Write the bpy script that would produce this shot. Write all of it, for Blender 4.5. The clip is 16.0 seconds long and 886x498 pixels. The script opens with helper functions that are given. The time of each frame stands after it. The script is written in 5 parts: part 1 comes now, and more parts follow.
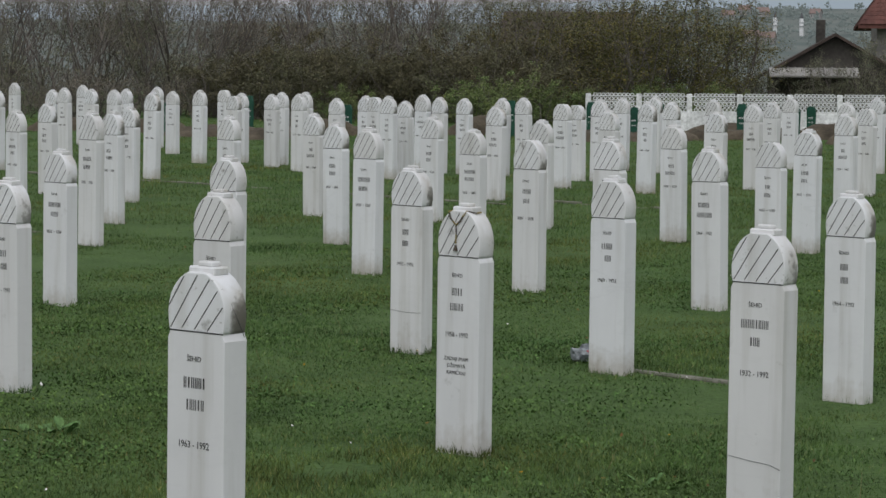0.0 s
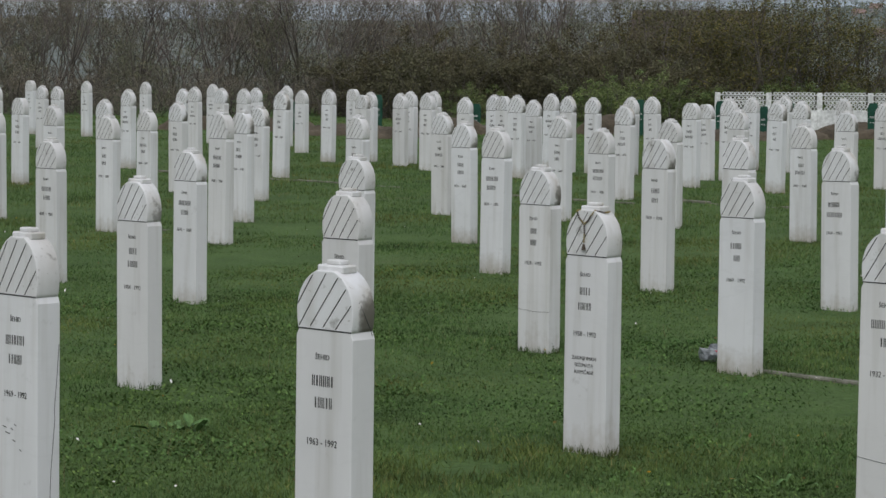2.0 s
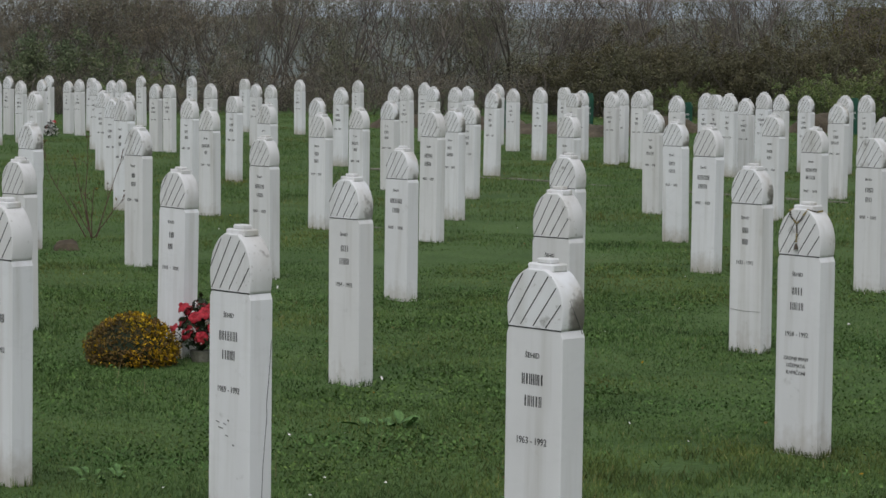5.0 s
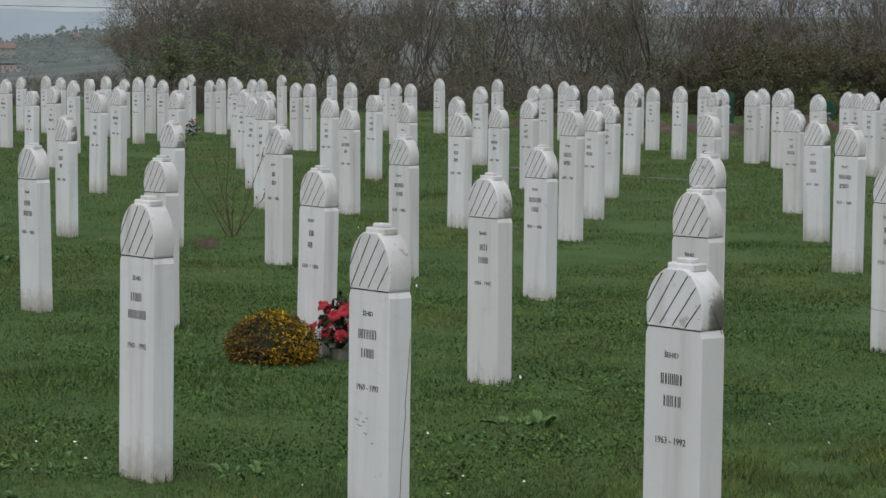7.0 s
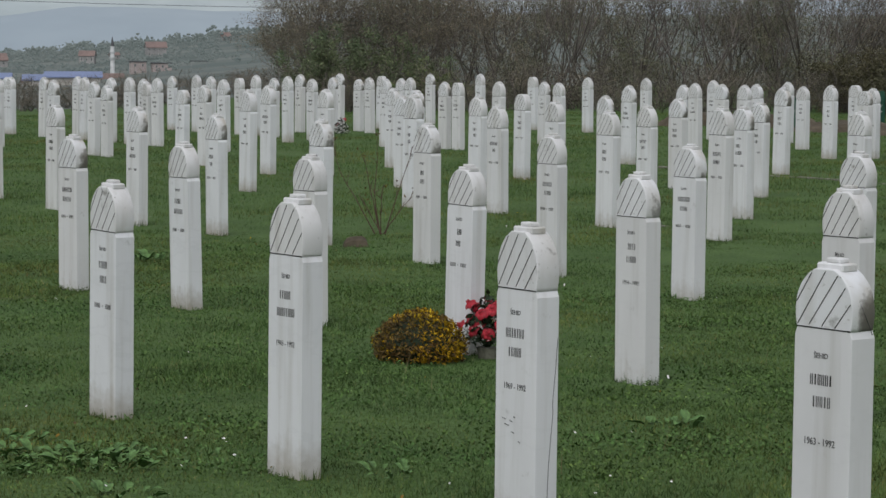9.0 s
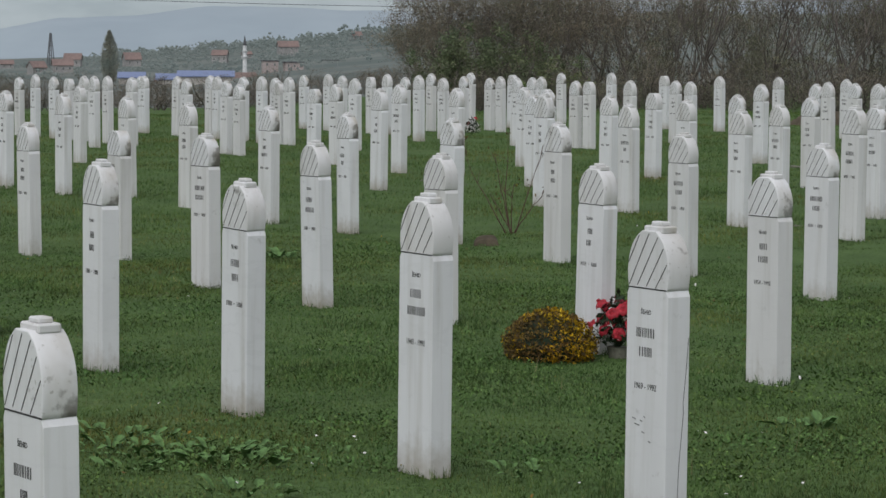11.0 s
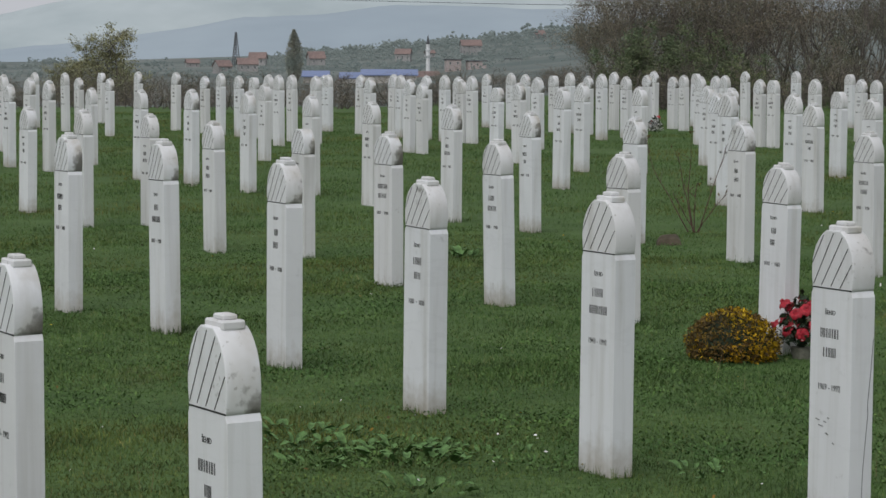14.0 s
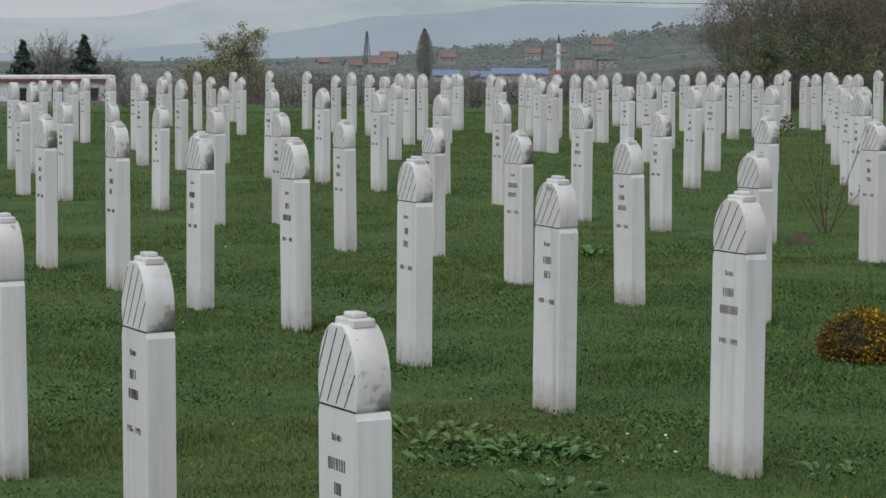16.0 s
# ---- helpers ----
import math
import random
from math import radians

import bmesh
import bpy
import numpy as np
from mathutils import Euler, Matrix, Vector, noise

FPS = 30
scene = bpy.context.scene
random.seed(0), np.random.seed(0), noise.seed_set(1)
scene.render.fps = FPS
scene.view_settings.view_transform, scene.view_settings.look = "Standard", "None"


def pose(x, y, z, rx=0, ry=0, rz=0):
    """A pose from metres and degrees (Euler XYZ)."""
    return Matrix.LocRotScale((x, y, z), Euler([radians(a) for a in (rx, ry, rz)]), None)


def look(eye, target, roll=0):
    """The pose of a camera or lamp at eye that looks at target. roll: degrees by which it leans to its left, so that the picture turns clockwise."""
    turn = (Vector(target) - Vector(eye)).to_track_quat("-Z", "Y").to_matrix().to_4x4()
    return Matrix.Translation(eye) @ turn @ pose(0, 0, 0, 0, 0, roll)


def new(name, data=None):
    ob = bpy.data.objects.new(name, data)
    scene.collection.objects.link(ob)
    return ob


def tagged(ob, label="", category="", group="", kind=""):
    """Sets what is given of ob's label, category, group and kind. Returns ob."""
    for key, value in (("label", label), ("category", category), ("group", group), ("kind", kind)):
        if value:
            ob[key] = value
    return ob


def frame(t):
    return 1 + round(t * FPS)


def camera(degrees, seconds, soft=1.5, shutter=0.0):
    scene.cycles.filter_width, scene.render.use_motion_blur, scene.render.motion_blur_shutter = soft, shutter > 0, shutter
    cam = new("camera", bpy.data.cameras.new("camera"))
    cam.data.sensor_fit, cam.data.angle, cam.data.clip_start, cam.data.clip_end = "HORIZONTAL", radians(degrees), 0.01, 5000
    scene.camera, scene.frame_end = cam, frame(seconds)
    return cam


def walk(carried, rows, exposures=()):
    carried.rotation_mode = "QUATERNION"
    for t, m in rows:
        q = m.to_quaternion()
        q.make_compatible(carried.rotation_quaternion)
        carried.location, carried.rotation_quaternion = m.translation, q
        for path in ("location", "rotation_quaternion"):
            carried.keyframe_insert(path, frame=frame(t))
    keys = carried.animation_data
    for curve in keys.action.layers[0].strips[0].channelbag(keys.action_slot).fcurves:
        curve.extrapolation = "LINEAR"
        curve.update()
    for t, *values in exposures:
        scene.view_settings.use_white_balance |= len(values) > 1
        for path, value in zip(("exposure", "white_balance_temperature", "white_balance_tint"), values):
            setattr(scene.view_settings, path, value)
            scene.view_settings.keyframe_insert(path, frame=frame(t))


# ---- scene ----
cam = camera(19.34, 16.0, soft=1.55)
EYE = 1.72
TURNS = [
    (0, 85.685, -0.533, -0.032),
    (0.5, 85.673, -0.522, 0.670),
    (1, 85.661, -0.509, 1.437),
    (1.5, 85.649, -0.498, 2.127),
    (2, 85.639, -0.487, 2.793),
    (2.5, 85.628, -0.476, 3.449),
    (3, 85.617, -0.463, 4.158),
    (3.5, 85.606, -0.450, 4.923),
    (4, 85.592, -0.435, 5.817),
    (6.5, 85.536, -0.364, 9.677),
    (7, 85.525, -0.349, 10.503),
    (7.5, 85.514, -0.333, 11.366),
    (8, 85.502, -0.316, 12.243),
    (8.5, 85.492, -0.301, 13.000),
    (9, 85.483, -0.286, 13.765),
    (11.5, 85.440, -0.214, 17.398),
    (12, 85.432, -0.198, 18.169),
    (12.5, 85.424, -0.184, 18.848),
    (13, 85.417, -0.171, 19.491),
    (13.5, 85.412, -0.159, 20.044),
    (14, 85.406, -0.146, 20.661),
    (14.5, 85.399, -0.133, 21.303),
    (15, 85.392, -0.117, 22.036),
    (15.5, 85.386, -0.103, 22.733),
    (16, 85.378, -0.086, 23.529),
]
walk(cam, [(t, pose(0, 0, EYE, rx, ry, rz)) for t, rx, ry, rz in TURNS])

# ---- world and light: an overcast autumn day ----
world = bpy.data.worlds.new("overcast")
scene.world = world
world.use_nodes = True
wn, wl = world.node_tree.nodes, world.node_tree.links
SUN_EL, SUN_AZ = 50.0, 186.0
sky = wn.new("ShaderNodeTexSky")
sky.sky_type = "NISHITA"
sky.sun_disc = False
sky.sun_elevation, sky.sun_rotation = radians(SUN_EL), radians(SUN_AZ)
sky.dust_density, sky.air_density = 4.0, 1.2
grey = wn.new("ShaderNodeHueSaturation")
grey.inputs["Saturation"].default_value = 0.22
wl.new(sky.outputs["Color"], grey.inputs["Color"])
cloud = wn.new("ShaderNodeMix")       # an even layer of cloud under the open sky
cloud.data_type = "RGBA"
cloud.inputs[0].default_value = 0.93
cloud.inputs[7].default_value = (4.70, 4.83, 5.20, 1)
wl.new(grey.outputs["Color"], cloud.inputs[6])
wl.new(cloud.outputs[2], wn["Background"].inputs["Color"])
wn["Background"].inputs["Strength"].default_value = 0.078
sun = new("sun", bpy.data.lights.new("sun", "SUN"))
sun.data.energy, sun.data.angle, sun.data.color = 1.05, radians(60), (1.0, 0.985, 0.965)
SUN_FROM = Vector((math.sin(radians(SUN_AZ)) * math.cos(radians(SUN_EL)),
                   math.cos(radians(SUN_AZ)) * math.cos(radians(SUN_EL)), math.sin(radians(SUN_EL))))
sun.matrix_basis = look(SUN_FROM * 50, (0, 0, 0))
scene.view_settings.exposure = 0.55


# ---- materials ----
def mat(name, rough=0.7, spec=0.3):
    m = bpy.data.materials.new(name)
    m.use_nodes = True
    n, l = m.node_tree.nodes, m.node_tree.links
    b = n["Principled BSDF"]
    b.inputs["Roughness"].default_value = rough
    b.inputs["Specular IOR Level"].default_value = spec
    return m, n, l, b


def noise_node(n, l, scale, detail=5.0, stretch=None, rough=0.55, coords="Object"):
    tex = n.new("ShaderNodeTexNoise")
    tex.inputs["Scale"].default_value, tex.inputs["Detail"].default_value = scale, detail
    tex.inputs["Roughness"].default_value = rough
    co = n.new("ShaderNodeTexCoord")
    mp = n.new("ShaderNodeMapping")
    if stretch:
        mp.inputs["Scale"].default_value = stretch
    l.new(co.outputs[coords], mp.inputs["Vector"])
    l.new(mp.outputs["Vector"], tex.inputs["Vector"])
    tex["map"] = mp.name
    return tex


def ramp(n, l, src, stops):
    r = n.new("ShaderNodeValToRGB")
    while len(r.color_ramp.elements) < len(stops):
        r.color_ramp.elements.new(0.5)
    for e, (at, c) in zip(r.color_ramp.elements, stops):
        e.position = at
        e.color = (*c, 1) if len(c) == 3 else c
    l.new(src, r.inputs["Fac"])
    return r


def mixed(n, l, fac, a, b, mode="MIX"):
    mx = n.new("ShaderNodeMix")
    mx.data_type, mx.blend_type = "RGBA", mode
    for sock, val in ((mx.inputs[0], fac), (mx.inputs[6], a), (mx.inputs[7], b)):
        if isinstance(val, (int, float)):
            sock.default_value = val
        elif isinstance(val, tuple):
            sock.default_value = (*val, 1)
        else:
            l.new(val, sock)
    return mx.outputs[2]


def bump(n, l, b, src, strength, dist=0.01):
    bp = n.new("ShaderNodeBump")
    bp.inputs["Strength"].default_value, bp.inputs["Distance"].default_value = strength, dist
    l.new(src, bp.inputs["Height"])
    l.new(bp.outputs["Normal"], b.inputs["Normal"])


def two_tone(name, c1, c2, scale, rough=0.8, bumps=0.2, lo=0.35, hi=0.65, stretch=None, fine=None, island=0.0, grainy=0.25):
    """A surface that wanders between two colours, with a finer grain on top."""
    m, n, l, b = mat(name, rough)
    big = noise_node(n, l, scale, 4, stretch)
    col = ramp(n, l, big.outputs["Fac"], [(lo, c1), (hi, c2)]).outputs["Color"]
    small = noise_node(n, l, fine or scale * 9, 3, stretch)
    grain = ramp(n, l, small.outputs["Fac"], [(0.3, (1 - grainy,) * 3), (0.7, (1 + grainy * 0.8,) * 3)]).outputs["Color"]
    col = mixed(n, l, 1.0, col, grain, "MULTIPLY")
    if island:
        g = n.new("ShaderNodeNewGeometry")
        r = ramp(n, l, g.outputs["Random Per Island"], [(0.0, (1 - island,) * 3), (1.0, (1 + island,) * 3)])
        col = mixed(n, l, 1.0, col, r.outputs["Color"], "MULTIPLY")
    l.new(col, b.inputs["Base Color"])
    if bumps:
        bump(n, l, b, small.outputs["Fac"], bumps)
    return m


def marble_mat(name, lichen):
    """White marble with faint grey veins, rain streaks and dark lichen; every stone differs a little."""
    m, n, l, b = mat(name, 0.55, 0.35)
    info = n.new("ShaderNodeObjectInfo")
    off = n.new("ShaderNodeVectorMath")
    off.operation = "SCALE"
    off.inputs[0].default_value = (37.0, 19.0, 53.0)
    l.new(info.outputs["Random"], off.inputs["Scale"])

    def shifted(scale, detail, stretch):
        tex = noise_node(n, l, scale, detail, stretch)
        l.new(off.outputs["Vector"], n[tex["map"]].inputs["Location"])
        return tex
    cloud = shifted(3.0, 5, (1, 1, 0.5))
    streak = shifted(14.0, 4, (1, 1, 0.06))
    vein = shifted(2.2, 7, (0.7, 0.7, 2.4))
    spot = shifted(26.0, 6, (1, 1, 1))
    patch = shifted(7.0, 3, (1, 1, 1))
    grain = shifted(160.0, 2, (1, 1, 1))
    col = ramp(n, l, cloud.outputs["Fac"], [(0.25, (0.640, 0.646, 0.664)), (0.7, (0.738, 0.745, 0.766))]).outputs["Color"]
    s = ramp(n, l, streak.outputs["Fac"], [(0.50, (1, 1, 1)), (0.76, (0.79, 0.78, 0.75))]).outputs["Color"]
    col = mixed(n, l, 1.0, col, s, "MULTIPLY")
    v = ramp(n, l, vein.outputs["Fac"], [(0.47, (0, 0, 0)), (0.499, (1, 1, 1)), (0.515, (0, 0, 0))]).outputs["Color"]
    few = ramp(n, l, info.outputs["Random"], [(0.55, (0.05, 0.05, 0.05)), (0.95, (0.13, 0.13, 0.13))]).outputs["Color"]
    v = mixed(n, l, 1.0, v, few, "MULTIPLY")
    col = mixed(n, l, v, col, (0.40, 0.41, 0.42))
    tone = ramp(n, l, info.outputs["Random"], [(0, (0.93, 0.92, 0.90)), (0.5, (1.0, 1.0, 1.0)), (1, (1.03, 1.04, 1.05))]).outputs["Color"]
    col = mixed(n, l, 1.0, col, tone, "MULTIPLY")
    k = ramp(n, l, spot.outputs["Fac"], [(0.58, (0, 0, 0)), (0.72, (0.45, 0.45, 0.45))]).outputs["Color"]
    pk = ramp(n, l, patch.outputs["Fac"], [(0.58, (0, 0, 0)), (0.72, (0.8, 0.8, 0.8))]).outputs["Color"]
    k = mixed(n, l, 1.0, k, pk, "MULTIPLY")
    col = mixed(n, l, k, col, (0.15, 0.145, 0.125))
    co = n.new("ShaderNodeTexCoord")
    sep = n.new("ShaderNodeSeparateXYZ")
    l.new(co.outputs["Object"], sep.inputs[0])

    def span(src, a, b):
        r = n.new("ShaderNodeMapRange")
        r.inputs["From Min"].default_value, r.inputs["From Max"].default_value = a, b
        l.new(src, r.inputs["Value"])
        return r.outputs["Result"]

    def times(a, b, op="MULTIPLY"):
        r = n.new("ShaderNodeMath")
        r.operation = op
        for sock, val in zip(r.inputs, (a, b)):
            if isinstance(val, float):
                sock.default_value = val
            else:
                l.new(val, sock)
        return r.outputs[0]
    if lichen > 0.8:
        # a beige film of algae over the rounded side, and black lichen that has crept up from the lower back corner of some caps
        film = times(span(sep.outputs["Y"], -0.06, 0.03), span(patch.outputs["Fac"], 0.36, 0.60))
        film = times(film, span(info.outputs["Random"], 0.0, 0.8))
        col = mixed(n, l, times(film, 0.9), col, (0.43, 0.40, 0.345))
        speck = ramp(n, l, shifted(60.0, 5, (1, 1, 1)).outputs["Fac"], [(0.63, (0, 0, 0)), (0.70, (0.6, 0.6, 0.6))]).outputs["Color"]
        speck = mixed(n, l, 1.0, speck, span(patch.outputs["Fac"], 0.42, 0.58), "MULTIPLY")
        col = mixed(n, l, speck, col, (0.26, 0.25, 0.22))
        corner = times(span(sep.outputs["Z"], 1.02, 0.875), span(sep.outputs["Y"], -0.042, 0.035))
        corner = times(corner, span(sep.outputs["X"], 0.02, 0.09))
        heavy = times(corner, span(info.outputs["Random"], 0.40, 1.0))
        edge = times(times(heavy, 0.75), times(times(spot.outputs["Fac"], 0.55), times(patch.outputs["Fac"], 0.55), "ADD"), "ADD")
        f = ramp(n, l, edge, [(0.66, (0, 0, 0)), (0.74, (0.55, 0.55, 0.55)), (0.90, (0.9, 0.9, 0.9))]).outputs["Color"]
        col = mixed(n, l, f, col, (0.105, 0.098, 0.080))
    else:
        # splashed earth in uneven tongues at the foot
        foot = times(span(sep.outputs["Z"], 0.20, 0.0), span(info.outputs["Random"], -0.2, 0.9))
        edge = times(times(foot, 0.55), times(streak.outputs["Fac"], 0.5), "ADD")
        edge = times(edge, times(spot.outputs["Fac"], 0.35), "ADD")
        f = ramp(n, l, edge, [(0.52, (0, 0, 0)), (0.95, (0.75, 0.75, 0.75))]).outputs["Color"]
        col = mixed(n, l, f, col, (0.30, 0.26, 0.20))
    l.new(col, b.inputs["Base Color"])
    bump(n, l, b, grain.outputs["Fac"], 0.12, 0.002)
    return m


def grass_mat(name, tones, scale=0.35, warm=1.08):
    m, n, l, b = mat(name, 0.7, 0.14)
    g = n.new("ShaderNodeNewGeometry")
    col = ramp(n, l, g.outputs["Random Per Island"], tones).outputs["Color"]
    big = noise_node(n, l, scale, 4)
    dry = ramp(n, l, big.outputs["Fac"], [(0.36, (0.88, 0.98, 0.98)), (0.50, (1.0, 1.0, 0.96)), (0.66, (warm, 0.98, 0.84))]).outputs["Color"]
    fine = noise_node(n, l, scale * 7, 3)
    lum = ramp(n, l, fine.outputs["Fac"], [(0.32, (0.58, 0.58, 0.58)), (0.68, (1.32, 1.32, 1.32))]).outputs["Color"]
    tuft = noise_node(n, l, scale * 34, 2)
    clump = ramp(n, l, tuft.outputs["Fac"], [(0.32, (0.70, 0.70, 0.70)), (0.68, (1.28, 1.28, 1.28))]).outputs["Color"]
    for layer in (dry, lum, clump):
        col = mixed(n, l, 1.0, col, layer, "MULTIPLY")
    l.new(col, b.inputs["Base Color"])
    return m


def ground_mat():
    """Thin lawn: green, with brown worn patches; woods and fields far off."""
    m, n, l, b = mat("lawn_soil", 0.9, 0.1)
    big = noise_node(n, l, 0.22, 5)
    mid = noise_node(n, l, 1.7, 5)
    fine = noise_node(n, l, 28.0, 4)
    green = ramp(n, l, mid.outputs["Fac"], [(0.3, (0.054, 0.096, 0.031)), (0.7, (0.086, 0.142, 0.047))]).outputs["Color"]
    soil = ramp(n, l, fine.outputs["Fac"], [(0.3, (0.060, 0.052, 0.030)), (0.7, (0.105, 0.092, 0.055))]).outputs["Color"]
    both = n.new("ShaderNodeMath")
    both.operation = "ADD"
    l.new(big.outputs["Fac"], both.inputs[0])
    l.new(mid.outputs["Fac"], both.inputs[1])
    f = ramp(n, l, both.outputs[0], [(0.58, (0, 0, 0)), (0.74, (0.8, 0.8, 0.8))]).outputs["Color"]
    half = n.new("ShaderNodeMath")
    half.operation = "MULTIPLY"
    half.inputs[1].default_value = 0.5
    l.new(both.outputs[0], half.inputs[0])
    l.new(half.outputs[0], n[f.node.name].inputs["Fac"])
    col = mixed(n, l, f, green, soil)
    g = ramp(n, l, fine.outputs["Fac"], [(0.25, (0.6, 0.6, 0.6)), (0.75, (1.35, 1.35, 1.35))]).outputs["Color"]
    col = mixed(n, l, 1.0, col, g, "MULTIPLY")
    l.new(col, b.inputs["Base Color"])
    bump(n, l, b, fine.outputs["Fac"], 0.6, 0.03)
    return m


def plain(name, c, rough=0.6, spec=0.3, var=0.12, scale=6.0, bumps=0.0):
    lo, hi = tuple(v * (1 - var) for v in c), tuple(min(1.0, v * (1 + var)) for v in c)
    return two_tone(name, lo, hi, scale, rough, bumps)


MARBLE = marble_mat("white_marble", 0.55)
MARBLE_CAP = marble_mat("weathered_marble", 0.95)
INK = plain("black_incision", (0.035, 0.035, 0.035), 0.8)
INK_SOFT = plain("worn_black_paint", (0.10, 0.10, 0.10), 0.8)
GROUND = ground_mat()
GRASS = grass_mat("grass_blades", [(0.0, (0.047, 0.086, 0.025)), (0.5, (0.080, 0.137, 0.040)), (0.88, (0.118, 0.180, 0.056)),
                                   (1.0, (0.19, 0.20, 0.085))], warm=1.34)
WEED = grass_mat("broad_leaves", [(0.0, (0.056, 0.108, 0.031)), (0.8, (0.084, 0.154, 0.045)), (1.0, (0.125, 0.196, 0.062))], 0.8)
DOCK = grass_mat("dock_leaves", [(0.0, (0.088, 0.162, 0.056)), (0.8, (0.126, 0.220, 0.078)), (1.0, (0.17, 0.275, 0.10))], 1.5)
SOIL = two_tone("dug_earth", (0.054, 0.044, 0.031), (0.112, 0.092, 0.066), 2.0, 0.95, 0.6)
CONCRETE = two_tone("mossy_concrete", (0.10, 0.105, 0.075), (0.21, 0.205, 0.17), 5.0, 0.85, 0.3)
FENCE_WHITE = two_tone("white_fence_paint", (0.62, 0.63, 0.64), (0.76, 0.77, 0.78), 1.5, 0.7, 0.1)
BARK = two_tone("grey_bark", (0.085, 0.075, 0.066), (0.155, 0.140, 0.125), 3.0, 0.9, 0.3, stretch=(1, 1, 0.2))
TWIG = two_tone("brown_twigs", (0.110, 0.094, 0.084), (0.175, 0.152, 0.136), 1.0, 0.9, 0.0)
LEAF_OLIVE = grass_mat("olive_leaves", [(0.0, (0.110, 0.116, 0.080)), (0.7, (0.170, 0.172, 0.116)), (1.0, (0.23, 0.21, 0.135))], 0.3)
LEAF_DARK = grass_mat("dark_ivy_leaves", [(0.0, (0.078, 0.076, 0.048)), (0.7, (0.122, 0.114, 0.070)), (1.0, (0.17, 0.152, 0.088))], 0.3)
LEAF_DEEP = grass_mat("deep_green_leaves", [(0.0, (0.090, 0.118, 0.066)), (0.7, (0.142, 0.178, 0.098)), (1.0, (0.19, 0.21, 0.12))], 0.3)
LEAF_YELLOW = grass_mat("yellowing_leaves", [(0.0, (0.060, 0.072, 0.032)), (0.6, (0.115, 0.112, 0.046)), (1.0, (0.21, 0.17, 0.055))], 0.3)
LEAF_GREEN = grass_mat("green_leaves", [(0.0, (0.100, 0.140, 0.054)), (0.7, (0.165, 0.215, 0.080)), (1.0, (0.24, 0.27, 0.11))], 0.3)
LEAF_BROWN = grass_mat("brown_leaves", [(0.0, (0.125, 0.112, 0.090)), (0.7, (0.195, 0.172, 0.136)), (1.0, (0.25, 0.208, 0.152))], 0.3)
# needles and leaves of the distant trees, colours paled for haze
CONIFER = grass_mat("conifer_needles", [(0.0, (0.066, 0.088, 0.078)), (1.0, (0.10, 0.125, 0.108))], 0.3)
LEAF_HAZY = grass_mat("haze_paled_leaves", [(0.0, (0.19, 0.205, 0.185)), (1.0, (0.30, 0.31, 0.26))], 0.3)
LEAF_PALE = grass_mat("pale_olive_leaves", [(0.0, (0.20, 0.205, 0.125)), (1.0, (0.34, 0.33, 0.18))], 0.3)
ROOF_RED = two_tone("red_roof_tiles", (0.075, 0.034, 0.029), (0.125, 0.052, 0.043), 0.8, 0.8, 0.2)
# village tiles and pink render: distance haze is blended into both colours
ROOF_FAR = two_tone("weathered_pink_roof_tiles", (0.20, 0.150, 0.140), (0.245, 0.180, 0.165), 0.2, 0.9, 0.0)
WALL_ROSE = two_tone("haze_pale_pink_render", (0.40, 0.345, 0.335), (0.46, 0.40, 0.385), 0.2, 0.9, 0.0)
ROOF_SLATE = two_tone("dark_slate_grey_sheet", (0.075, 0.08, 0.085), (0.11, 0.115, 0.12), 0.2, 0.9, 0.0)
ROOF_OLD = two_tone("old_brown_tiles", (0.042, 0.034, 0.030), (0.085, 0.062, 0.052), 0.8, 0.9, 0.3)
ROOF_BLUE = plain("blue_sheet_roof", (0.17, 0.22, 0.38), 0.5)
SHEET = two_tone("grey_sheet_roof", (0.24, 0.23, 0.22), (0.40, 0.39, 0.37), 0.7, 0.6, 0.1)
WALL_PALE = two_tone("pale_render", (0.42, 0.40, 0.37), (0.58, 0.56, 0.53), 0.5, 0.9, 0.1)
# house render with the shade under the eaves put into its colour
WALL_DIM = two_tone("shaded_house_render", (0.13, 0.125, 0.12), (0.21, 0.20, 0.19), 0.5, 0.9, 0.1)
# walls of the far houses, greyed in the base colour for haze
WALL_FAR = two_tone("haze_greyed_pale_walls", (0.27, 0.27, 0.265), (0.34, 0.335, 0.33), 0.2, 0.9, 0.0)
WALL_OLD = two_tone("old_dark_boards", (0.040, 0.037, 0.033), (0.080, 0.073, 0.066), 1.2, 0.9, 0.2)
WALL_WHITE = two_tone("white_cladding", (0.60, 0.61, 0.62), (0.74, 0.75, 0.76), 0.5, 0.7, 0.0)
RED_TRIM = plain("red_trim", (0.20, 0.06, 0.05), 0.6)
GLASS_DARK = plain("dark_window_glass", (0.03, 0.035, 0.04), 0.15, 0.5)
# panes of the far houses, lifted to grey to carry the haze
GLASS_GREY = plain("haze_grey_window_glass", (0.13, 0.14, 0.15), 0.3, 0.4)
GREEN_BOARD = two_tone("green_painted_board", (0.008, 0.055, 0.035), (0.018, 0.085, 0.055), 3.0, 0.5, 0.1)
STEEL = plain("galvanised_steel", (0.28, 0.29, 0.30), 0.5)
MAST_GREY = plain("dull_grey_mast_paint", (0.13, 0.14, 0.15), 0.6)
CABLE = plain("dark_cable", (0.085, 0.088, 0.095), 0.6)
# bluish distance haze is mixed into this base colour
HILL_NEAR = two_tone("hazy_far_fields_and_woods", (0.096, 0.122, 0.114), (0.148, 0.168, 0.156), 0.012, 0.95, 0.0, 0.42, 0.58, fine=0.05, grainy=0.08)


